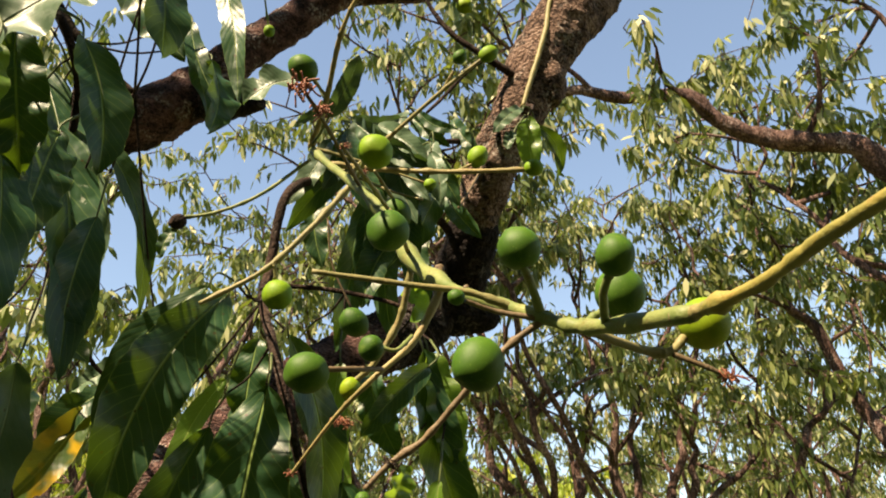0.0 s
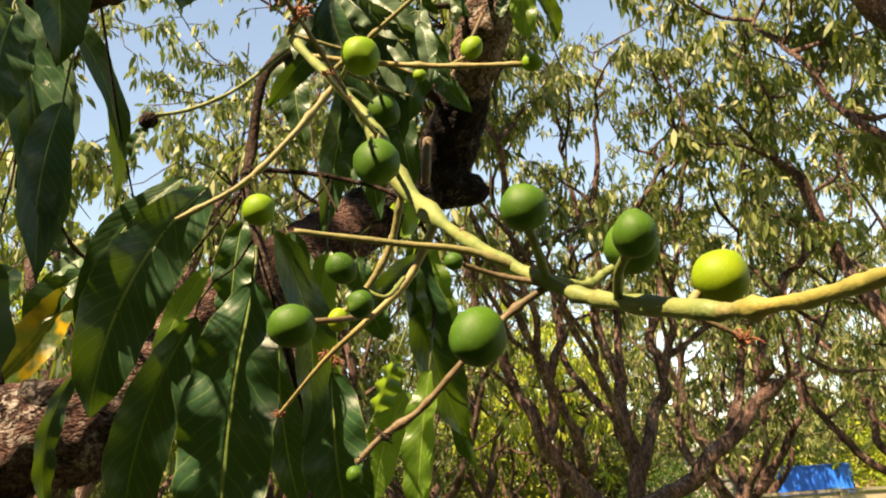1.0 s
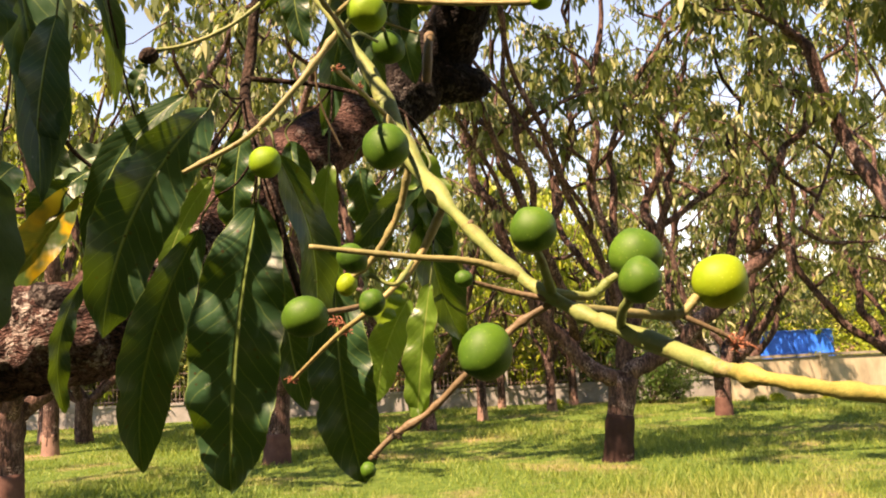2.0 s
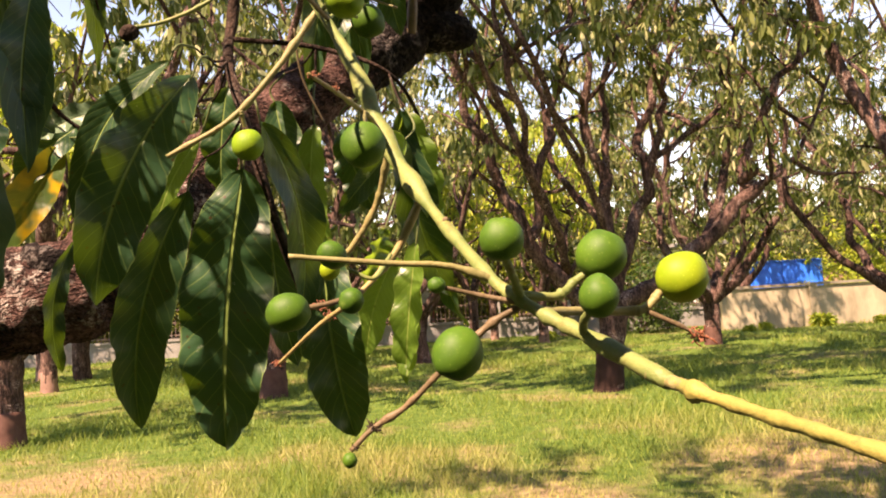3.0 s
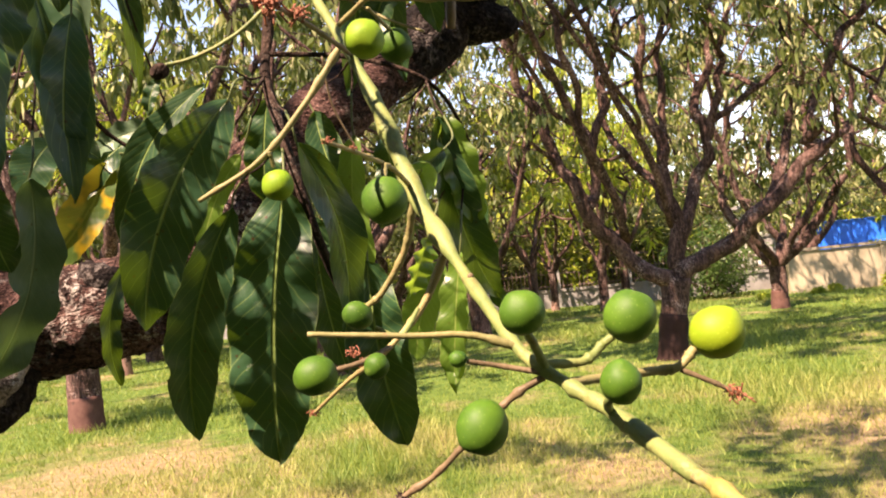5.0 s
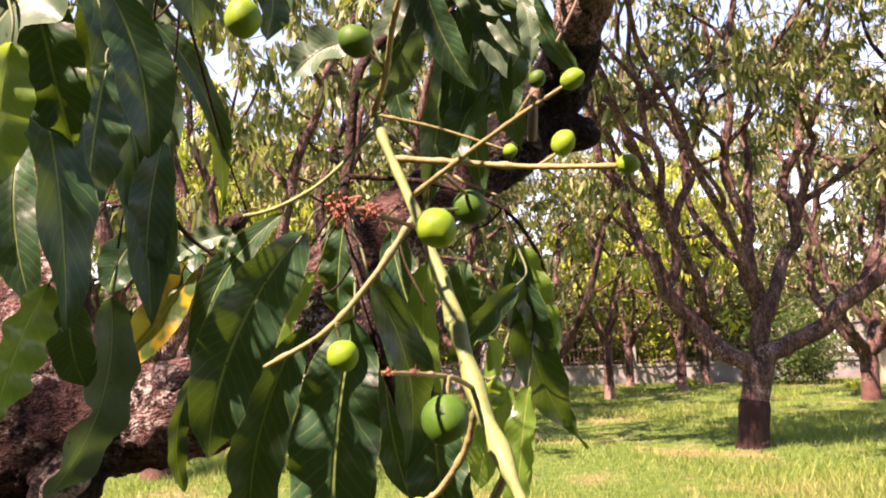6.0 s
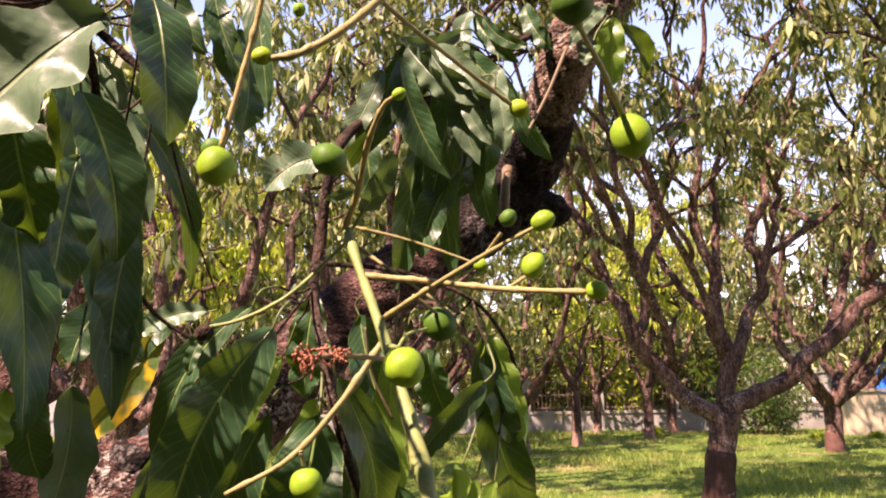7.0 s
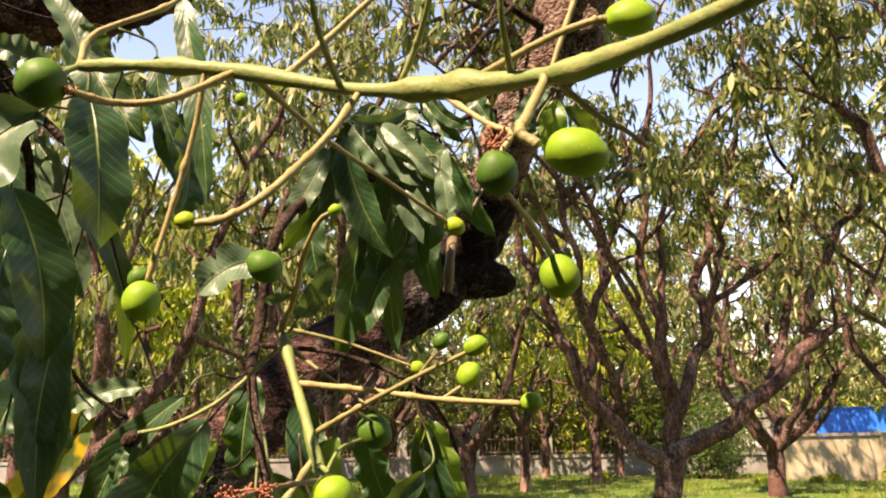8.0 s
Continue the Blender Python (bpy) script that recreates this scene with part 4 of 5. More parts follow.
# fresh vine-like shoot on the upper trunk
v, f = tube([(0.243, 1.000, 2.361), (0.223, 0.990, 2.304), (0.212, 0.985, 2.252), (0.194, 0.985, 2.197), (0.179, 0.985, 2.155), (0.161, 0.985, 2.104)], (0.0035, 0.0045, 0.0035), 8, 8, 0.2, 80)
solid("sucker", v, f, STALK_OLD, near, "yellow-green sucker shoot on the bark")


def twig(path, r0, r1, name="branch", material=None, rough=0.16):
    v, f = tube(path, np.linspace(r0, r1, 6), 12, 10, rough, 38.0)
    return solid(name, v, f, material or TWIG, near)


twig([(0.06, 1.16, 1.975), (0.03, 1.08, 1.98), (-0.03, 0.95, 1.96), (-0.10, 0.88, 1.93), (-0.135, 0.80, 1.86), (-0.150, 0.80, 1.77), (-0.150, 0.775, 1.72), (-0.128, 0.73, 1.655), (-0.112, 0.715, 1.60), (-0.10, 0.74, 1.54), (-0.085, 0.80, 1.47)], 0.0065, 0.004)
twig([(-0.150, 0.79, 1.745), (-0.07, 0.80, 1.735), (0.0, 0.80, 1.705), (0.03, 0.87, 1.665), (0.04, 0.93, 1.62)], 0.0028, 0.0015)
twig([(-0.36, 0.55, 2.02), (-0.33, 0.50, 1.90), (-0.31, 0.47, 1.84)], 0.005, 0.002)
twig([(0.115, 1.06, 2.08), (0.07, 1.0, 2.06), (0.02, 0.92, 2.00), (-0.02, 0.90, 1.96)], 0.0045, 0.003)
twig([(0.160, 1.000, 2.169), (0.139, 0.985, 2.178), (0.107, 0.970, 2.196), (0.071, 0.960, 2.223), (0.043, 0.950, 2.261), (0.024, 0.940, 2.305)], 0.0065, 0.003)
twig([(0.116, 0.970, 2.190), (0.082, 0.955, 2.148), (0.047, 0.940, 2.095), (0.023, 0.930, 2.062)], 0.0035, 0.002)
twig([(0.109, 0.985, 2.034), (0.082, 0.955, 1.964), (0.056, 0.935, 1.910)], 0.0024, 0.0014, "stub", STALK_DRY)
twig([(0.163, 1.00, 2.115), (0.172, 0.965, 2.09), (0.165, 0.93, 2.055)], 0.004, 0.002)
twig([(-1.3, -0.6, 2.7), (-0.9, -0.1, 2.5), (-0.55, 0.3, 2.25), (-0.36, 0.55, 2.02), (-0.30, 0.62, 1.93), (-0.25, 0.64, 1.88)], 0.011, 0.003)
twig([(-0.36, 0.55, 2.02), (-0.30, 0.62, 1.90), (-0.36, 0.75, 1.80), (-0.37, 0.88, 1.72), (-0.33, 0.92, 1.68)], 0.005, 0.002)
twig([(0.3, -1.15, 3.15), (0.45, -0.75, 2.8), (0.42, -0.35, 2.3), (0.34, -0.05, 1.95), (0.25, 0.07, 1.82), (0.17, 0.17, 1.77)], 0.012, 0.0042)
twig([(0.45, -0.75, 2.8), (0.52, -0.5, 2.2), (0.42, -0.3, 1.7), (0.26, -0.12, 1.48), (0.17, 0.02, 1.442)], 0.011, 0.0016)

twig([(0.028, 1.16, 1.93), (0.026, 1.10, 1.908), (0.023, 1.09, 1.87), (0.020, 1.10, 1.844)], 0.0075, 0.006, "stub", STALK_DRY)
twig([(-0.047, 0.53, 1.661), (-0.045, 0.54, 1.632), (-0.033, 0.55, 1.602)], 0.0007, 0.0008, "dry_stalk", STALK_DRY)

# unseen crown overhead and behind; gaps and clumps placed to let sun through or shade
rb = random.Random(8)
spots, fine = [], []
for i in range(620):
    x, y = rb.uniform(-4.4, 3.6), rb.uniform(-4.6, 3.2)
    z = max(2.75, 2.6 + 1.15 * max(y, 0.0)) + rb.uniform(0.0, 2.2)
    a = rb.uniform(0, 6.28)
    line = wander(rb, (x, y, z), (math.cos(a), math.sin(a) - 0.4, 0.5), rb.uniform(0.5, 1.2), 4, 0.2, 0.35)
    fall = (line[2][2] - 1.5) / 1.05
    if not (-0.45 < line[2][0] + 0.5 * fall < 1.0 and -0.5 < line[2][1] + 0.65 * fall < 1.9):
        fine.append(tube(line, (0.012, 0.004), 5, 2, caps=False))
    for p in line[1:]:
        fall = (p[2] - 1.5) / 1.05
        gx, gy = p[0] + 0.5 * fall, p[1] + 0.65 * fall
        open_side = not (-1.0 < gx < 0.95 and -0.15 < gy < 2.1)
        shade = (-0.25 < gx < 0.16 and 1.38 < gy < 1.75) or (-0.50 < gx < -0.24 and 0.66 < gy < 0.95) or (-0.5 < gx < -0.34 and 0.4 < gy < 0.85)
        dapple = gx < 0.03 and 0.50 < gy < 0.95 and noise.noise(Vector((gx * 5, gy * 5, 39.1))) < -0.10
        sunny = (0.20 < gx < 1.05 and 1.00 < gy < 2.0) or (-0.20 < gx < 0.46 and -0.35 < gy < 1.30 and not dapple) or (-0.32 < gx < 0.0 and -0.35 < gy < 0.60) or (-1.0 < gx < -0.54 and 0.8 < gy < 1.25) or (-0.46 < gx < -0.26 and 0.95 < gy < 1.28)
        if sunny:
            continue
        if (open_side or shade or dapple or noise.noise(Vector((gx * 2.4, gy * 2.4, 192.211))) < -0.04) and p[1] < 0.2 + max(0.0, (p[2] - 2.6) / 1.15):
            if p[1] < 0.9 or rb.random() < 0.4:
                spots.append(tuple(Vector(p) + Vector((rb.gauss(0, 0.08), rb.gauss(0, 0.08), rb.gauss(0, 0.12)))))
# unseen low skirt, added behind and beside the open side to dim ambient light
for i in range(800):
    a = rb.uniform(math.radians(150), math.radians(385))
    d = rb.uniform(1.9, 4.6)
    x, y = -0.2 + d * math.cos(a), d * math.sin(a) - 0.3
    if y > -0.9 and x > -2.3:
        continue
    line = wander(rb, (x, y, rb.uniform(0.6, min(4.4, 1.6 + 0.85 * d))), (math.cos(a * 3), math.sin(a * 3), 0.2), rb.uniform(0.5, 1.1), 4, 0.0, 0.35)
    fine.append(tube(line, (0.012, 0.004), 5, 2, caps=False))
    for p in line[1:]:
        fall = (p[2] - 1.5) / 1.05
        if not (-0.6 < p[0] + 0.5 * fall < 1.15 and -0.5 < p[1] + 0.65 * fall < 2.1):
            spots.append(p)
# clumps moved aside so sun reaches the lawn straight ahead and the young leaves
for i, p in enumerate(spots):
    fall = (p[2] - 1.5) / 1.05
    gx, gy = p[0] + 0.5 * fall, p[1] + 0.65 * fall
    if (-1.3 < gx < 0.95 and 3.4 < gy < 5.8) or (-0.10 < gx < 0.14 and 0.70 < gy < 0.98):
        spots[i] = (p[0] + 2.3, p[1], p[2])
v, f = joined(fine)
solid("twig_mass", v, f, TWIG, near, kind="stuff")
v, f = leaf_cloud(spots, 12, 0.22, 8, 0.5)
solid("crown", v, f, CANOPY, near, kind="stuff", smooth=False)
bark_limb([(0.85, 1.85, 3.78), (0.9, 1.9, 4.6), (0.7, 1.6, 5.6), (0.2, 1.2, 6.6)], (0.042, 0.035, 0.03, 0.02), 14, 8)
bark_limb([(0.8, 3.0, 5.05), (0.9, 3.0, 5.7), (0.6, 2.6, 6.8)], (0.06, 0.05, 0.03), 14, 8)

# ---- leafy shoots ----
hanging = thing("leafy_shoot", (-0.12, 0.72, 1.60), "hanging shoot of long dark green mango leaves, some chewed", "leaves", "leafy shoots")
side = thing("leafy_shoot", (-0.30, 0.62, 1.90), "dense shoot of large glossy dark green mango leaves", "leaves", "leafy shoots")
crown = thing("leafy_shoot", (-0.02, 0.90, 1.96), "whorl of bluish-green drooping mango leaves on the limb", "leaves", "leafy shoots")
node = thing("leafy_shoot", (-0.06, 0.53, 1.73), "few small pale leaves at the tip of the fruit stalk", "leaves", "leafy shoots")
ANCHORS[hanging["label"]] = [(-0.150, 0.775, 1.72), (-0.128, 0.73, 1.655), (-0.112, 0.715, 1.60), (-0.10, 0.74, 1.54), (-0.07, 0.80, 1.735), (0.0, 0.80, 1.705), (0.03, 0.87, 1.665)]
ANCHORS[side["label"]] = [(-0.36, 0.55, 2.02), (-0.30, 0.62, 1.93), (-0.25, 0.64, 1.88), (-0.36, 0.75, 1.80), (-0.37, 0.88, 1.72), (-0.33, 0.92, 1.68), (-0.33, 0.50, 1.90)]
ANCHORS[crown["label"]] = [(-0.02, 0.90, 1.96), (0.02, 0.92, 2.00), (0.06, 1.05, 2.06), (0.165, 0.93, 2.055)]
ANCHORS[node["label"]] = [(-0.045, 0.50, 1.743), (-0.061, 0.532, 1.726)]
leaf(hanging, (-0.123, 0.700, 1.602), (-0.160, 0.740, 1.359), 0.078, 8, 0.02, 0.04, LEAF)
leaf(hanging, (-0.201, 0.800, 1.601), (-0.269, 0.840, 1.368), 0.062, -10, 0.09, 0.04, LEAF)
leaf(hanging, (-0.151, 0.660, 1.673), (-0.232, 0.655, 1.491), 0.060, -12, 0.1, 0.05, LEAF)
leaf(hanging, (-0.194, 0.820, 1.656), (-0.251, 0.840, 1.559), 0.026, 20, 0.05, 0.03, LEAF_YOUNG)
leaf(hanging, (0.017, 0.800, 1.537), (-0.004, 0.810, 1.406), 0.034, 30, -0.02, 0.05, LEAF_YOUNG)
leaf(hanging, (-0.070, 0.780, 1.536), (-0.052, 0.800, 1.355), 0.064, 5, 0.03, 0.05, LEAF)
leaf(hanging, (-0.099, 0.660, 1.632), (-0.085, 0.740, 1.468), 0.042, -35, -0.08, 0.05, LEAF)
leaf(hanging, (-0.075, 0.800, 1.659), (-0.072, 0.820, 1.506), 0.035, 25, 0.05, 0.04, LEAF_YOUNG)
leaf(hanging, (0.014, 0.740, 1.627), (-0.045, 0.720, 1.560), 0.026, -25, 0.05, 0.05, LEAF)
leaf(hanging, (0.007, 0.810, 1.671), (0.055, 0.930, 1.481), 0.051, -20, 0.08, 0.06, LEAF)
leaf(hanging, (0.043, 0.950, 1.604), (0.065, 1.050, 1.441), 0.029, 40, 0.05, 0.06, LEAF)
leaf(hanging, (-0.157, 0.820, 1.614), (-0.212, 0.840, 1.417), 0.054, 35, -0.03, 0.04, LEAF_YOUNG)
leaf(hanging, (-0.338, 0.860, 1.566), (-0.356, 0.870, 1.429), 0.024, -30, 0.16, 0.06, LEAF)
leaf(hanging, (-0.178, 0.880, 1.723), (-0.195, 0.900, 1.612), 0.042, 10, 0.02, 0.05, LEAF)
leaf(hanging, (-0.124, 0.860, 1.699), (-0.087, 0.860, 1.572), 0.048, -10, 0.05, 0.05, LEAF)
leaf(hanging, (-0.007, 0.880, 1.531), (-0.047, 0.900, 1.425), 0.041, 15, 0.05, 0.05, LEAF_YOUNG)
leaf(hanging, (-0.012, 0.800, 1.553), (-0.035, 0.800, 1.496), 0.032, -48, 0.05, 0.04, LEAF_YOUNG)
leaf(hanging, (-0.134, 0.860, 1.589), (-0.115, 0.880, 1.420), 0.045, -10, 0.05, 0.04, LEAF)
leaf(hanging, (0.013, 0.860, 1.506), (-0.001, 0.800, 1.403), 0.030, 25, 0.0, 0.05, LEAF_YOUNG)
leaf(hanging, (0.012, 0.820, 1.672), (0.037, 0.860, 1.563), 0.044, -25, 0.04, 0.05, LEAF_YOUNG)
leaf(hanging, (-0.050, 0.840, 1.663), (-0.026, 0.860, 1.578), 0.039, 25, 0.04, 0.05, LEAF)
leaf(side, (-0.412, 1.000, 1.694), (-0.520, 1.000, 1.565), 0.060, 10, -0.06, 0.04, LEAF_YELLOW)
leaf(side, (-0.315, 0.920, 1.714), (-0.402, 0.920, 1.688), 0.031, 25, 0.08, 0.05, LEAF_PALE)
leaf(side, (-0.360, 0.660, 1.941), (-0.276, 0.650, 1.603), 0.060, -28, -0.03, 0.04, LEAF)
leaf(side, (-0.292, 0.600, 1.807), (-0.279, 0.560, 1.680), 0.046, -32, 0.05, 0.05, LEAF)
leaf(side, (-0.349, 0.660, 1.903), (-0.323, 0.660, 1.761), 0.046, -38, 0.05, 0.05, LEAF)
leaf(side, (-0.334, 0.680, 1.631), (-0.419, 0.720, 1.443), 0.051, -30, -0.08, 0.05, LEAF_PALE)
leaf(side, (-0.360, 0.660, 1.627), (-0.357, 0.680, 1.551), 0.039, 10, 0.05, 0.05, LEAF)
leaf(side, (-0.349, 0.700, 1.921), (-0.275, 0.800, 1.721), 0.030, -35, -0.1, 0.1, LEAF)
leaf(side, (-0.395, 0.800, 1.964), (-0.354, 0.840, 1.802), 0.049, 25, -0.06, 0.05, LEAF_PALE)
leaf(side, (-0.176, 0.480, 1.876), (-0.152, 0.470, 1.773), 0.042, -38, 0.03, 0.09, LEAF)
leaf(side, (-0.214, 0.660, 1.960), (-0.180, 0.660, 1.863), 0.036, -50, 0.05, 0.06, LEAF)
leaf(side, (-0.188, 0.660, 1.931), (-0.172, 0.640, 1.832), 0.040, -45, -0.05, 0.06, LEAF)
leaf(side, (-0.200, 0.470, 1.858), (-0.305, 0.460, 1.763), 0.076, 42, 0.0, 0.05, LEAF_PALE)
leaf(side, (-0.286, 0.500, 1.831), (-0.282, 0.540, 1.727), 0.051, 12, 0.0, 0.05, LEAF)
leaf(side, (-0.283, 0.520, 1.627), (-0.303, 0.500, 1.538), 0.036, -34, 0.08, 0.05, LEAF_YOUNG)
leaf(side, (-0.380, 0.620, 1.756), (-0.354, 0.600, 1.619), 0.044, 10, 0.05, 0.05, LEAF)
leaf(side, (-0.256, 0.440, 1.761), (-0.262, 0.440, 1.676), 0.034, -25, 0.05, 0.05, LEAF_YOUNG)
leaf(side, (-0.344, 0.740, 1.702), (-0.300, 0.740, 1.652), 0.029, -10, 0.08, 0.05, LEAF)
leaf(side, (-0.315, 0.660, 1.917), (-0.255, 0.640, 1.855), 0.038, 40, 0.0, 0.05, LEAF_PALE)
leaf(side, (-0.232, 0.500, 1.820), (-0.210, 0.520, 1.708), 0.043, -26, -0.05, 0.05, LEAF)
leaf(hanging, (-0.177, 0.685, 1.694), (-0.259, 0.690, 1.548), 0.032, 25, 0.13, 0.05, LEAF)
leaf(side, (-0.276, 0.660, 1.758), (-0.288, 0.660, 1.624), 0.039, -15, 0.05, 0.05, LEAF)
leaf(side, (-0.193, 0.460, 1.882), (-0.218, 0.440, 1.890), 0.021, 35, 0.05, 0.05, LEAF_PALE)
leaf(side, (-0.192, 0.500, 1.905), (-0.222, 0.500, 1.960), 0.020, 35, 0.05, 0.05, LEAF_PALE)
leaf(side, (-0.185, 0.520, 1.920), (-0.196, 0.500, 1.932), 0.017, 10, 0.05, 0.05, LEAF_PALE)
leaf(side, (-0.329, 0.550, 1.816), (-0.264, 0.520, 1.598), 0.050, -42, 0.0, 0.05, LEAF)
leaf(side, (-0.336, 0.700, 1.861), (-0.299, 0.720, 1.766), 0.025, 20, -0.05, 0.05, LEAF_PALE)
leaf(side, (-0.511, 1.050, 1.742), (-0.528, 1.000, 1.662), 0.054, 10, 0.08, 0.05, LEAF)
leaf(side, (-0.392, 1.000, 1.718), (-0.470, 1.000, 1.645), 0.046, 15, 0.06, 0.05, LEAF)
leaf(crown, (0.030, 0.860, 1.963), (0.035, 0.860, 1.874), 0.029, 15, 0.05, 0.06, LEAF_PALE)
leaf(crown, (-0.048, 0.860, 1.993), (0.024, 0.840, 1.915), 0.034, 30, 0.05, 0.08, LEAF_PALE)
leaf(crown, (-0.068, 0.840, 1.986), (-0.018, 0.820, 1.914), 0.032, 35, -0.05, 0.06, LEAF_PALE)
leaf(crown, (-0.076, 0.840, 1.974), (-0.026, 0.840, 1.839), 0.042, 10, 0.05, 0.06, LEAF)
leaf(crown, (-0.094, 0.840, 1.961), (-0.144, 0.840, 1.873), 0.028, 20, -0.05, 0.05, LEAF_PALE)
leaf(crown, (-0.009, 0.950, 1.969), (-0.062, 0.920, 1.779), 0.044, 20, 0.08, 0.06, LEAF)
leaf(crown, (-0.016, 0.880, 1.940), (0.025, 0.860, 1.889), 0.019, 15, 0.0, 0.06, LEAF_PALE)
leaf(crown, (-0.012, 0.880, 2.017), (-0.069, 0.840, 1.992), 0.019, 0, -0.1, 0.05, LEAF_PALE)
leaf(crown, (0.035, 0.950, 1.968), (-0.040, 0.950, 1.832), 0.037, -25, -0.05, 0.06, LEAF)
leaf(crown, (0.012, 0.900, 2.042), (0.061, 0.880, 1.994), 0.017, 10, 0.1, 0.05, LEAF)
leaf(crown, (-0.060, 0.900, 2.020), (-0.105, 0.880, 1.930), 0.032, -15, 0.06, 0.06, LEAF)
leaf(crown, (0.001, 0.920, 2.052), (0.049, 0.900, 1.985), 0.023, 0, 0.05, 0.06, LEAF)
leaf(crown, (-0.006, 0.920, 2.060), (-0.012, 0.900, 1.975), 0.027, 20, 0.05, 0.06, LEAF_PALE)
leaf(crown, (-0.053, 0.920, 2.042), (-0.097, 0.900, 1.953), 0.031, -10, 0.05, 0.06, LEAF_PALE)
leaf(crown, (0.160, 0.930, 2.045), (0.159, 0.940, 1.965), 0.035, 0, 0.03, 0.05, LEAF_YOUNG)
leaf(crown, (0.173, 0.950, 2.043), (0.206, 1.020, 2.002), 0.023, -20, -0.16, 0.06, LEAF)
leaf(crown, (0.153, 0.920, 2.053), (0.108, 0.900, 2.001), 0.020, 10, 0.05, 0.06, LEAF_PALE)
leaf(crown, (0.137, 0.920, 2.013), (0.124, 0.910, 1.980), 0.017, 10, 0.05, 0.06, LEAF_PALE)
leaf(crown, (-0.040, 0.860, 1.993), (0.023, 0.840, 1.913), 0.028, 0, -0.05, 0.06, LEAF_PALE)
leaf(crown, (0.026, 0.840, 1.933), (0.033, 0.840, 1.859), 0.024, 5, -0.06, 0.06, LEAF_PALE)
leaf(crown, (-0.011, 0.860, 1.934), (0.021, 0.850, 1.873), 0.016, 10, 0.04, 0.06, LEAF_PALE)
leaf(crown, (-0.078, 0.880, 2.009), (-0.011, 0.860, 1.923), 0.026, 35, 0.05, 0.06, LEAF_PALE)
leaf(crown, (0.059, 1.000, 2.103), (0.090, 0.980, 2.031), 0.026, 10, 0.05, 0.06, LEAF)
leaf(crown, (0.043, 1.000, 1.977), (0.084, 0.980, 1.891), 0.029, 10, 0.05, 0.06, LEAF)
leaf(crown, (-0.009, 0.950, 1.967), (-0.002, 0.950, 1.839), 0.037, -10, 0.05, 0.06, LEAF)
leaf(crown, (-0.121, 0.900, 1.933), (-0.112, 0.900, 1.821), 0.035, 10, 0.05, 0.06, LEAF)
leaf(crown, (-0.024, 0.920, 1.865), (-0.065, 0.900, 1.766), 0.042, 15, 0.05, 0.06, LEAF)
leaf(crown, (-0.021, 0.880, 1.996), (-0.102, 0.840, 1.893), 0.034, 10, 0.06, 0.07, LEAF_PALE)
leaf(crown, (-0.026, 0.900, 2.002), (-0.144, 0.860, 1.848), 0.037, -20, 0.08, 0.07, LEAF)
leaf(crown, (-0.025, 0.920, 2.007), (-0.057, 0.900, 1.821), 0.044, 15, -0.05, 0.07, LEAF)
leaf(crown, (-0.028, 0.980, 2.008), (-0.098, 0.960, 1.738), 0.049, -15, 0.06, 0.06, LEAF)
leaf(crown, (-0.021, 0.980, 2.007), (-0.039, 0.980, 1.752), 0.045, 20, 0.04, 0.06, LEAF)
leaf(crown, (-0.013, 0.900, 2.001), (0.057, 0.900, 1.895), 0.034, 0, -0.06, 0.07, LEAF)
leaf(crown, (-0.016, 0.900, 1.994), (0.003, 0.880, 1.863), 0.035, 15, 0.05, 0.07, LEAF_PALE)
leaf(crown, (-0.006, 1.050, 1.965), (0.007, 1.050, 1.827), 0.041, 0, 0.05, 0.06, LEAF)
leaf(node, (-0.065, 0.500, 1.766), (-0.105, 0.500, 1.746), 0.030, 40, 0.12, 0.03, LEAF_PALE)
leaf(node, (-0.043, 0.500, 1.729), (-0.017, 0.470, 1.758), 0.015, 10, 0.04, 0.03, LEAF_PALE)
leaf(node, (-0.049, 0.510, 1.747), (-0.074, 0.530, 1.745), 0.007, 0, 0.0, 0.03, LEAF_PALE)
leaf(side, (-0.266, 0.620, 2.005), (-0.192, 0.600, 1.889), 0.038, -10, 0.05, 0.05, LEAF)
leaf(side, (-0.177, 0.620, 2.022), (-0.142, 0.600, 1.837), 0.025, 20, -0.05, 0.05, LEAF)
leaf(side, (-0.211, 0.660, 1.986), (-0.171, 0.660, 1.874), 0.022, -15, 0.08, 0.05, LEAF)

ANCHORS[node["label"]].append((-0.142, 0.515, 1.663))
leaf(node, (-0.150, 0.517, 1.655), (-0.158, 0.515, 1.632), 0.010, 20, 0.05, 0.08, LEAF)



def curled_leaf(parent, centre, radius, depth):
    """A young leaf rolled into an open cup."""
    centre = np.array(centre)
    away = centre - EYE
    away /= np.linalg.norm(away)
    right = np.cross(away, (0, 0, 1.0))
    right /= np.linalg.norm(right)
    up = np.cross(right, away)
    verts, uv, faces = [], [], []
    for i in range(19):
        a = radians(150 - 260 * i / 18)
        for j in range(5):
            r = radius * (1 - 0.9 * (j / 4) ** 2) * (1 + 0.08 * math.sin(3 * a))
            verts.append(centre + right * r * math.cos(a) * 0.8 + up * r * math.sin(a) + away * depth * j / 4 + up * 0.3 * depth * j / 4)
            uv.append((i / 18, 0.5 + j / 8))
    for i in range(18):
        for j in range(4):
            k = i * 5 + j
            faces.append((k, k + 1, k + 6, k + 5))
    return solid("leaf", verts, faces, LEAF_YOUNG, parent, "young leaf rolled into a cup", uv=uv)


curled_leaf(hanging, (0.014, 0.475, 1.568), 0.011, 0.022)

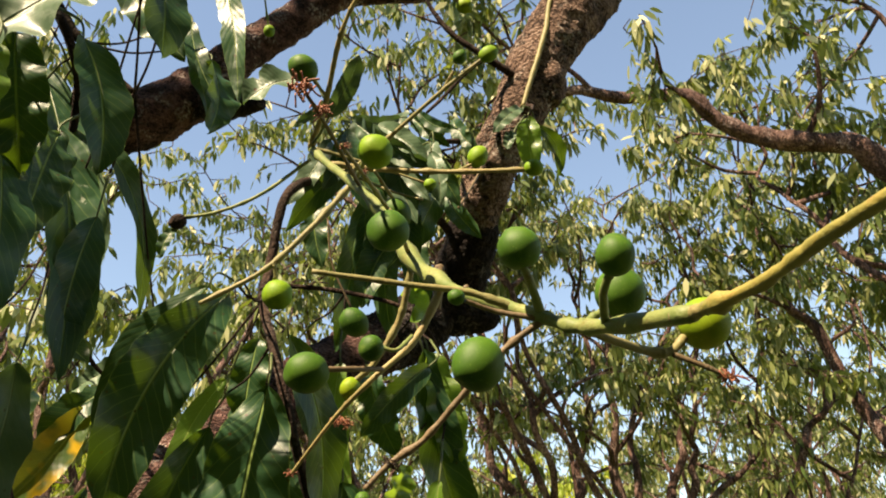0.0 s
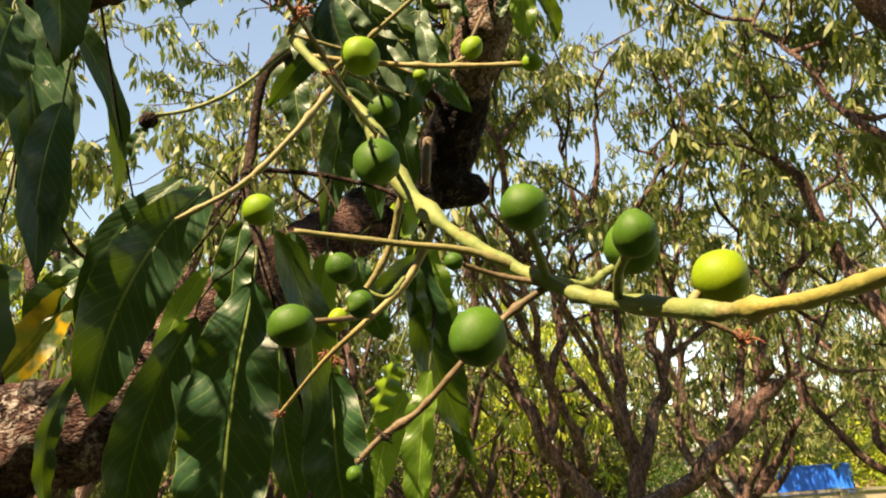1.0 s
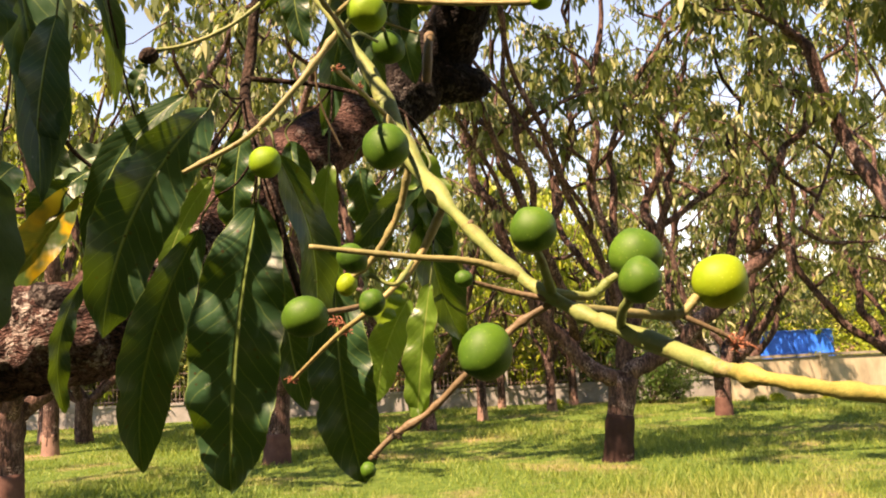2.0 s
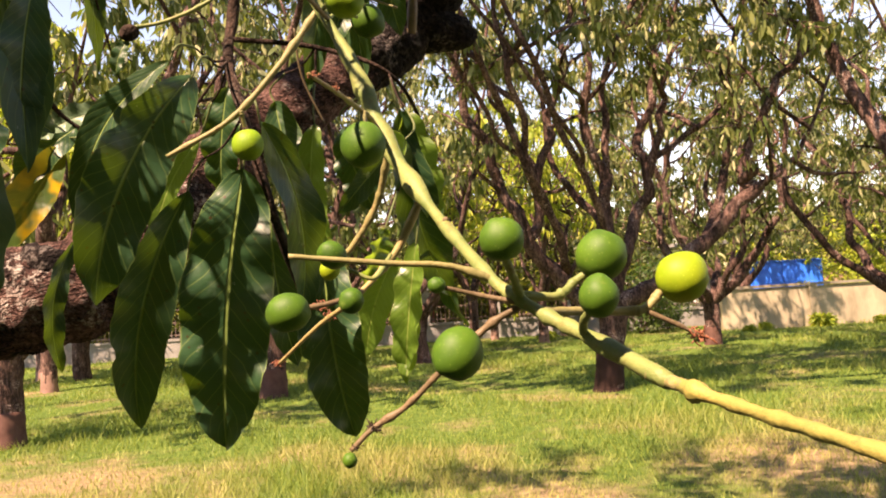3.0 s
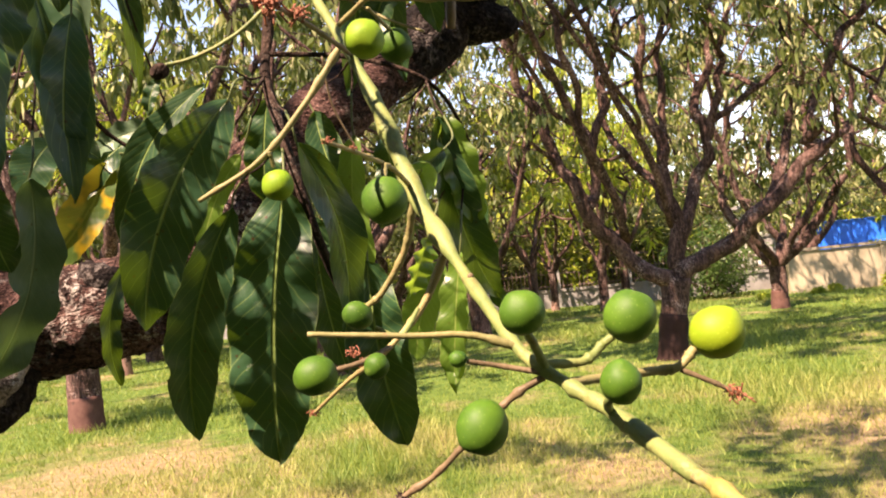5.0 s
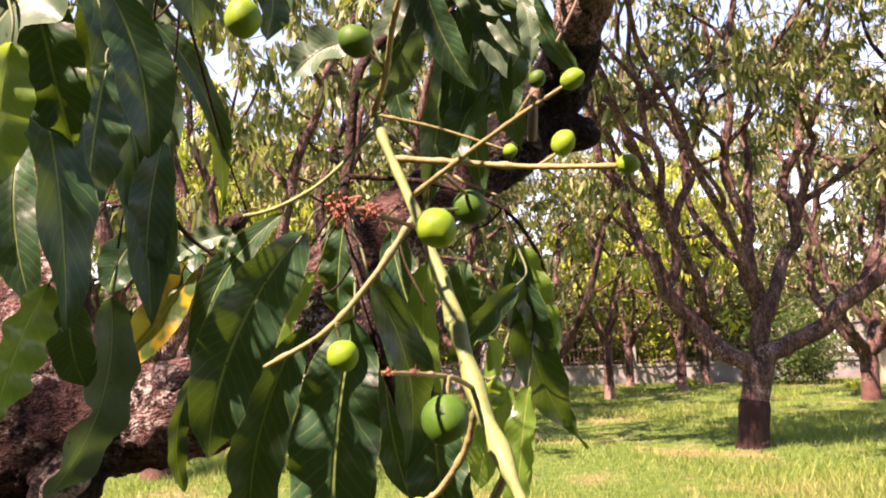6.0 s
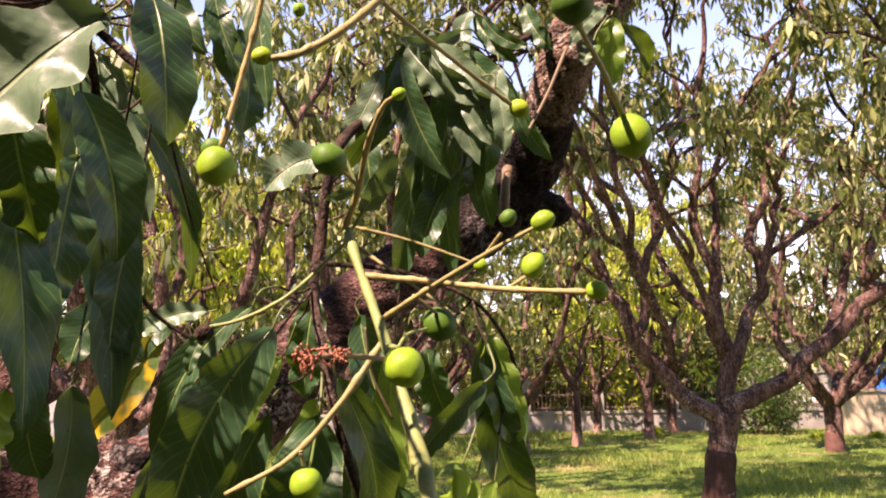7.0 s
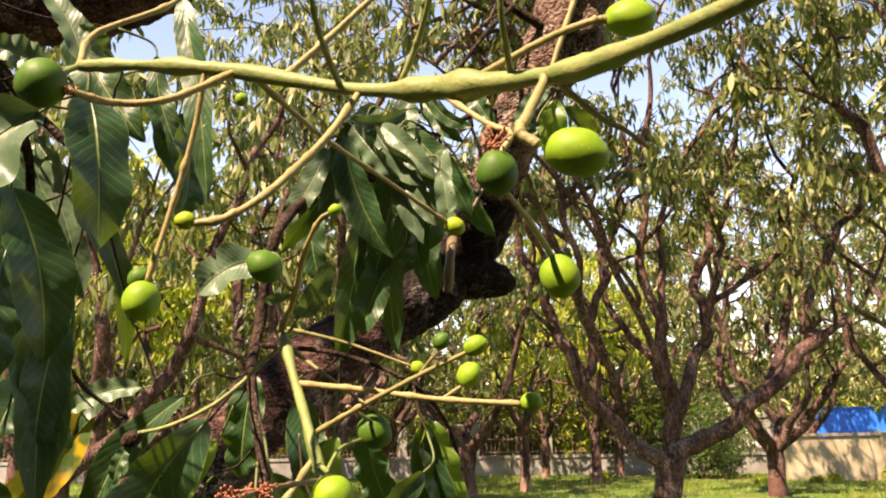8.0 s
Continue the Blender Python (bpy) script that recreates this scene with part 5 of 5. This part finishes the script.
# ---- the lower fruit cluster ----
low_cluster = thing("mango_cluster", (0.058, 0.30, 1.483), "cluster of small unripe green mangoes on a pale branching stalk", "fruit", "fruit clusters")
stalk(low_cluster, [(-0.061, 0.535, 1.728), (-0.045, 0.505, 1.694), (-0.020, 0.460, 1.645), (0.001, 0.420, 1.598), (0.017, 0.390, 1.553), (0.032, 0.360, 1.524), (0.047, 0.325, 1.499), (0.058, 0.300, 1.483), (0.072, 0.290, 1.472), (0.083, 0.277, 1.465), (0.100, 0.240, 1.452)], 0.0028, 0.0017, STALK, "main_stalk", 0.10)
stalk(low_cluster, [(0.0995, 0.241, 1.4523), (0.109, 0.215, 1.448), (0.115, 0.187, 1.446), (0.125, 0.15, 1.443), (0.145, 0.09, 1.441), (0.172, 0.015, 1.442)], 0.0018, 0.0011, STALK_GOLD, "main_stalk", 0.26)
stalk(low_cluster, [(0.0965, 0.247, 1.4545), (0.0995, 0.241, 1.4523), (0.1025, 0.2335, 1.4510)], 0.0021, 0.0020, STALK_OLD, "joint_collar", 0.2)

for line, r0, r1, mat in (
    ([(-0.023, 0.466, 1.648), (-0.045, 0.458, 1.615), (-0.072, 0.455, 1.586), (-0.108, 0.455, 1.567)], 0.0020, 0.0013, STALK_OLD),
    ([(-0.066, 0.454, 1.590), (-0.0655, 0.458, 1.582)], 0.0012, 0.0014, STALK_OLD),
    ([(-0.041, 0.502, 1.690), (-0.002, 0.507, 1.686), (0.040, 0.505, 1.680), (0.092, 0.502, 1.676)], 0.0021, 0.0014, STALK_RED),
    ([(0.045, 0.505, 1.680), (0.056, 0.508, 1.687)], 0.0010, 0.0010, STALK_OLD),
    ([(-0.058, 0.535, 1.728), (-0.021, 0.545, 1.719), (0.023, 0.553, 1.703)], 0.0012, 0.0009, STALK_OLD),
    ([(-0.056, 0.530, 1.716), (-0.026, 0.525, 1.694), (0.000, 0.520, 1.676), (0.021, 0.515, 1.665)], 0.0013, 0.0007, STALK_OLD),
    ([(-0.061, 0.532, 1.726), (-0.045, 0.500, 1.743), (-0.029, 0.455, 1.760), (-0.017, 0.437, 1.774), (-0.009, 0.430, 1.777)], 0.0022, 0.0010, STALK_RED),
    ([(-0.044, 0.496, 1.745), (-0.052, 0.487, 1.753)], 0.0012, 0.0012, STALK_OLD),
    ([(-0.061, 0.532, 1.716), (-0.094, 0.525, 1.684), (-0.123, 0.520, 1.668), (-0.146, 0.515, 1.662)], 0.0013, 0.0012, STALK),
    ([(-0.027, 0.474, 1.660), (0.005, 0.452, 1.675), (0.040, 0.428, 1.690), (0.063, 0.414, 1.699)], 0.0015, 0.0010, STALK_OLD),
    ([(0.038, 0.430, 1.690), (0.046, 0.422, 1.698)], 0.0008, 0.0010, STALK_OLD),
    ([(-0.015, 0.452, 1.637), (-0.026, 0.390, 1.637), (-0.033, 0.354, 1.635)], 0.0012, 0.0010, STALK_DRY),
    ([(0.057, 0.303, 1.485), (0.040, 0.300, 1.491), (0.019, 0.295, 1.493), (-0.014, 0.288, 1.497)], 0.0014, 0.0009, STALK_OLD),
    ([(0.066, 0.294, 1.476), (0.055, 0.298, 1.470), (0.046, 0.300, 1.463), (0.034, 0.305, 1.452), (0.022, 0.310, 1.441), (0.010, 0.312, 1.434), (0.001, 0.313, 1.426)], 0.0013, 0.0010, STALK_DRY),
    ([(0.031, 0.362, 1.523), (0.018, 0.364, 1.500), (0.000, 0.360, 1.482), (-0.018, 0.375, 1.471), (-0.041, 0.400, 1.454)], 0.0016, 0.0008, STALK_RED),
    ([(0.004, 0.358, 1.485), (-0.006, 0.345, 1.481), (-0.017, 0.338, 1.479)], 0.0011, 0.0012, STALK_DRY),
    ([(0.017, 0.391, 1.551), (0.009, 0.405, 1.528), (-0.005, 0.412, 1.508), (-0.015, 0.416, 1.501)], 0.0018, 0.0014, STALK_OLD),
    ([(0.016, 0.391, 1.555), (0.011, 0.366, 1.561), (0.003, 0.340, 1.564), (-0.007, 0.309, 1.566)], 0.0012, 0.0007, STALK_RED),
    ([(0.010, 0.362, 1.562), (0.009, 0.356, 1.561), (0.009, 0.350, 1.555)], 0.0011, 0.0013, STALK_OLD),
    ([(0.065, 0.294, 1.478), (0.062, 0.287, 1.486), (0.059, 0.283, 1.493)], 0.0017, 0.0014, STALK),
    ([(0.063, 0.296, 1.479), (0.079, 0.305, 1.478), (0.087, 0.310, 1.483), (0.093, 0.310, 1.487)], 0.0017, 0.0014, STALK),
    ([(0.072, 0.290, 1.473), (0.102, 0.315, 1.471), (0.114, 0.320, 1.471), (0.121, 0.322, 1.477)], 0.0016, 0.0018, STALK_OLD),
    ([(0.115, 0.320, 1.470), (0.125, 0.320, 1.465), (0.134, 0.320, 1.460)], 0.0011, 0.0008, STALK_DRY),
    ([(0.083, 0.277, 1.465), (0.081, 0.262, 1.470), (0.083, 0.253, 1.474)], 0.0015, 0.0013, STALK),
    ([(0.066, 0.294, 1.476), (0.050, 0.294, 1.480), (0.039, 0.290, 1.483)], 0.0011, 0.0008, STALK_DRY),
    ([(0.000, 0.348, 1.494), (0.010, 0.350, 1.490), (0.017, 0.360, 1.500)], 0.0009, 0.0009, STALK),
    ([(-0.010, 0.492, 1.676), (0.000, 0.515, 1.668)], 0.0010, 0.0012, STALK_OLD),
    ([(-0.020, 0.460, 1.645), (-0.008, 0.425, 1.642)], 0.0012, 0.0013, STALK),
    ([(-0.015, 0.456, 1.640), (-0.012, 0.48, 1.652), (-0.004, 0.505, 1.657)], 0.0010, 0.0010, STALK),
):
    stalk(low_cluster, line, r0, r1, mat)

for centre, r, stem, mat, long in (
    ((-0.002, 0.408, 1.632), 0.0099, (-0.6, 1.2, 0.8), FRUIT_LIGHT, 1.05),
    ((0.001, 0.525, 1.661), 0.0104, (-0.6, -0.3, 0.6), FRUIT, 1.1),
    ((-0.065, 0.460, 1.572), 0.0088, (0, -0.1, 1), FRUIT_LIGHT, 1.0),
    ((0.009, 0.348, 1.546), 0.0093, (0, 0.4, 1), FRUIT, 1.06),
    ((0.059, 0.282, 1.498), 0.0074, (0.2, 0.3, -1), FRUIT, 1.02),
    ((0.097, 0.310, 1.492), 0.0093, (-0.7, 0.0, -0.7), FRUIT, 1.04),
    ((0.084, 0.251, 1.477), 0.0061, (-0.1, 0.6, -1), FRUIT, 1.08),
    ((0.130, 0.322, 1.482), 0.0098, (-1, 0, -0.7), FRUIT_YELLOW, 1.03),
    ((0.042, 0.292, 1.460), 0.0088, (0.6, 0.4, 0.8), FRUIT, 1.10),
    ((-0.024, 0.337, 1.478), 0.0082, (1, 0.1, 0.1), FRUIT, 1.12),
    ((0.003, 0.323, 1.481), 0.0050, (0.4, 0.8, 0.3), FRUIT, 1.0),
    ((-0.006, 0.342, 1.500), 0.0057, (0.6, 0.6, -0.6), FRUIT, 1.15),
    ((-0.017, 0.417, 1.498), 0.0052, (0.4, -0.1, 0.9), FRUIT_YELLOW, 1.1),
    ((0.036, 0.289, 1.484), 0.0028, (1, 0.2, -0.2), FRUIT, 1.1),
    ((0.098, 0.502, 1.677), 0.0059, (-1, 0, 0.05), FRUIT_LIGHT, 1.15),
    ((0.061, 0.509, 1.694), 0.0070, (-0.5, 0, -0.9), FRUIT_LIGHT, 1.2),
    ((0.026, 0.554, 1.702), 0.0045, (-1, 0, 0.3), FRUIT_LIGHT, 1.1),
    ((0.067, 0.413, 1.702), 0.0048, (-1, 0.2, -0.5), FRUIT_LIGHT, 1.3),
    ((0.050, 0.418, 1.705), 0.0043, (-0.6, 0.3, -0.8), FRUIT, 1.1),
    ((-0.148, 0.515, 1.659), 0.0054, (1, 0, 0.4), TWIG, 1.15),
    ((-0.058, 0.480, 1.758), 0.0100, (1, 0.8, -0.6), FRUIT, 1.1),
    ((-0.007, 0.430, 1.778), 0.0034, (-1, 0.3, -0.5), FRUIT_LIGHT, 1.2),
):
    fruit(low_cluster, centre, r, stem, mat, long)

# brown scars where side stalks have dropped off
for p in ((-0.030, 0.478, 1.664), (-0.010, 0.441, 1.622), (0.008, 0.407, 1.578), (0.024, 0.375, 1.538), (0.040, 0.341, 1.511), (0.053, 0.312, 1.490)):
    p = Vector(p)
    out = (Vector(EYE) - p).normalized()
    side_way = out.cross(Vector((0.3, -0.3, -0.9))).normalized() * 0.0011
    v, f = tube([tuple(p + side_way + out * 0.0012), tuple(p + side_way + out * 0.0027), tuple(p + side_way + out * 0.0031)], (0.0014, 0.0012, 0.0006), 9, 3, 0.2, 900.0)
    solid("scar", v, f, STALK_DRY, low_cluster)

# withered flower tufts and scars
tuft_rnd = random.Random(4)


def tuft(parent, centre, size, count=46, material=None, label="withered pinkish-brown flower remains"):
    """A knot of withered flower stubs."""
    pieces = []
    for _ in range(count):
        d = Vector((tuft_rnd.gauss(0, 1), tuft_rnd.gauss(0, 1), tuft_rnd.gauss(0, 1))).normalized() * size * tuft_rnd.uniform(0.2, 0.95)
        c = Vector(centre) + Vector((tuft_rnd.gauss(0, 0.35), tuft_rnd.gauss(0, 0.35), tuft_rnd.gauss(0, 0.2))) * size
        pieces.append(tube([tuple(c), tuple(c + d * 0.5 + Vector((0, 0, tuft_rnd.gauss(0, 0.1) * size))), tuple(c + d)], (size * 0.065, size * 0.06, size * 0.075), 5, 2))
    v, f = joined(pieces)
    return solid("withered_flower_tuft", v, f, material or FLOWER, parent, label)


for at, size in (((-0.006, 0.311, 1.566), 0.0022), ((0.000, 0.330, 1.5655), 0.0020), ((-0.033, 0.354, 1.635), 0.008), ((-0.027, 0.375, 1.637), 0.006), ((0.134, 0.320, 1.460), 0.0046), ((-0.022, 0.41, 1.480), 0.004), ((-0.041, 0.400, 1.454), 0.003), ((-0.016, 0.40, 1.475), 0.003)):
    tuft(low_cluster, at, size)
# a dark dried knob and a green fruitlet at the tip of the lowest side stalk
tuft(low_cluster, (0.010, 0.312, 1.434), 0.0034, 60, TWIG, "dark dried knob of withered flowers")
tuft(low_cluster, (0.003, 0.313, 1.427), 0.0020, 30, TWIG, "dark dried knob of withered flowers")
fruit(low_cluster, (0.0005, 0.313, 1.4225), 0.0026, material=FRUIT)

# ---- the upper fruit cluster ----
high_cluster = thing("mango_cluster", (0.026, 0.30, 1.79), "cluster of small unripe mangoes on a long yellow-green stalk", "fruit", "fruit clusters")
stalk(high_cluster, [(-0.107, 0.340, 1.824), (-0.069, 0.330, 1.818), (-0.028, 0.320, 1.809), (0.026, 0.300, 1.790), (0.066, 0.280, 1.781), (0.098, 0.250, 1.771), (0.116, 0.230, 1.768), (0.140, 0.200, 1.766), (0.172, 0.168, 1.771)], 0.0022, 0.0030, STALK, "main_stalk", 0.12)
for line, r0, r1, mat in (
    ([(-0.028, 0.320, 1.809), (-0.048, 0.300, 1.789), (-0.065, 0.290, 1.784), (-0.075, 0.276, 1.783)], 0.0015, 0.0014, STALK_RED),
    ([(-0.043, 0.324, 1.811), (-0.049, 0.330, 1.785), (-0.058, 0.335, 1.757), (-0.068, 0.337, 1.724)], 0.0013, 0.0012, STALK_RED),
    ([(0.027, 0.300, 1.789), (0.017, 0.285, 1.765), (0.003, 0.265, 1.740), (-0.009, 0.257, 1.729), (-0.019, 0.256, 1.727)], 0.0014, 0.0012, STALK_OLD),
    ([(-0.022, 0.318, 1.807), (0.000, 0.360, 1.794), (0.028, 0.410, 1.784), (0.054, 0.440, 1.771)], 0.0012, 0.0010, STALK_RED),
    ([(0.019, 0.303, 1.792), (0.015, 0.280, 1.804), (0.014, 0.260, 1.819)], 0.0012, 0.0010, STALK),
    ([(0.043, 0.291, 1.786), (0.052, 0.280, 1.802), (0.060, 0.260, 1.817)], 0.0013, 0.0010, STALK),
    ([(0.084, 0.264, 1.776), (0.081, 0.250, 1.789), (0.080, 0.240, 1.803)], 0.0012, 0.0010, STALK),
    ([(-0.005, 0.311, 1.802), (0.010, 0.320, 1.822), (0.037, 0.330, 1.855)], 0.0015, 0.0013, STALK_OLD),
    ([(0.068, 0.278, 1.781), (0.094, 0.260, 1.787), (0.108, 0.250, 1.788), (0.115, 0.250, 1.789)], 0.0014, 0.0011, STALK_OLD),
    ([(0.095, 0.253, 1.772), (0.088, 0.245, 1.756), (0.085, 0.240, 1.748), (0.090, 0.238, 1.743)], 0.0017, 0.0018, STALK_OLD),
    ([(0.096, 0.252, 1.771), (0.110, 0.250, 1.756), (0.118, 0.250, 1.751), (0.125, 0.250, 1.745)], 0.0011, 0.0006, STALK_RED),
    ([(0.055, 0.286, 1.784), (0.075, 0.270, 1.763), (0.083, 0.265, 1.757), (0.079, 0.263, 1.749)], 0.0011, 0.0010, STALK_RED),
    ([(0.079, 0.263, 1.744), (0.081, 0.280, 1.742), (0.090, 0.310, 1.739), (0.098, 0.340, 1.736), (0.102, 0.352, 1.733)], 0.0008, 0.0014, STALK_OLD),
    ([(-0.107, 0.340, 1.824), (-0.111, 0.360, 1.850), (-0.084, 0.380, 1.875), (-0.075, 0.400, 1.902)], 0.0016, 0.0012, STALK_OLD),
    ([(-0.107, 0.340, 1.824), (-0.097, 0.300, 1.800), (-0.090, 0.280, 1.79)], 0.0014, 0.0014, STALK),
    ([(-0.060, 0.328, 1.816), (-0.09, 0.45, 1.87), (-0.118, 0.605, 1.925)], 0.0010, 0.0008, STALK),
):
    stalk(high_cluster, line, r0, r1, mat)
for centre, r, stem, mat, long in (
    ((0.101, 0.237, 1.740), 0.0076, (-1, 0, 0.25), FRUIT_LIGHT, 1.25),
    ((0.078, 0.263, 1.743), 0.0070, (0.1, 0, 1), FRUIT, 1.08),
    ((0.105, 0.354, 1.725), 0.0086, (-0.3, 0, 1), FRUIT_LIGHT, 1.12),
    ((-0.070, 0.337, 1.716), 0.0080, (0.1, 0, 1), FRUIT_LIGHT, 1.05),
    ((-0.078, 0.352, 1.728), 0.0050, (0.6, -0.2, 1), FRUIT, 1.1),
    ((0.057, 0.441, 1.770), 0.0050, (-1, 0, 0.3), FRUIT_YELLOW, 1.15),
    ((-0.022, 0.256, 1.728), 0.0030, (1, 0, 0), FRUIT_YELLOW, 1.1),
    ((-0.085, 0.275, 1.786), 0.0085, (0.8, 0, 0.5), FRUIT, 1.06),
    ((0.122, 0.250, 1.789), 0.0062, (-1, 0, 0), FRUIT_LIGHT, 1.35),
    ((-0.118, 0.612, 1.922), 0.0052, (0.3, -0.3, 1), FRUIT_LIGHT, 1.1),
):
    fruit(high_cluster, centre, r, stem, mat, long)
tuft(high_cluster, (0.078, 0.263, 1.752), 0.006, 26)
tuft(high_cluster, (-0.075, 0.276, 1.783), 0.003)
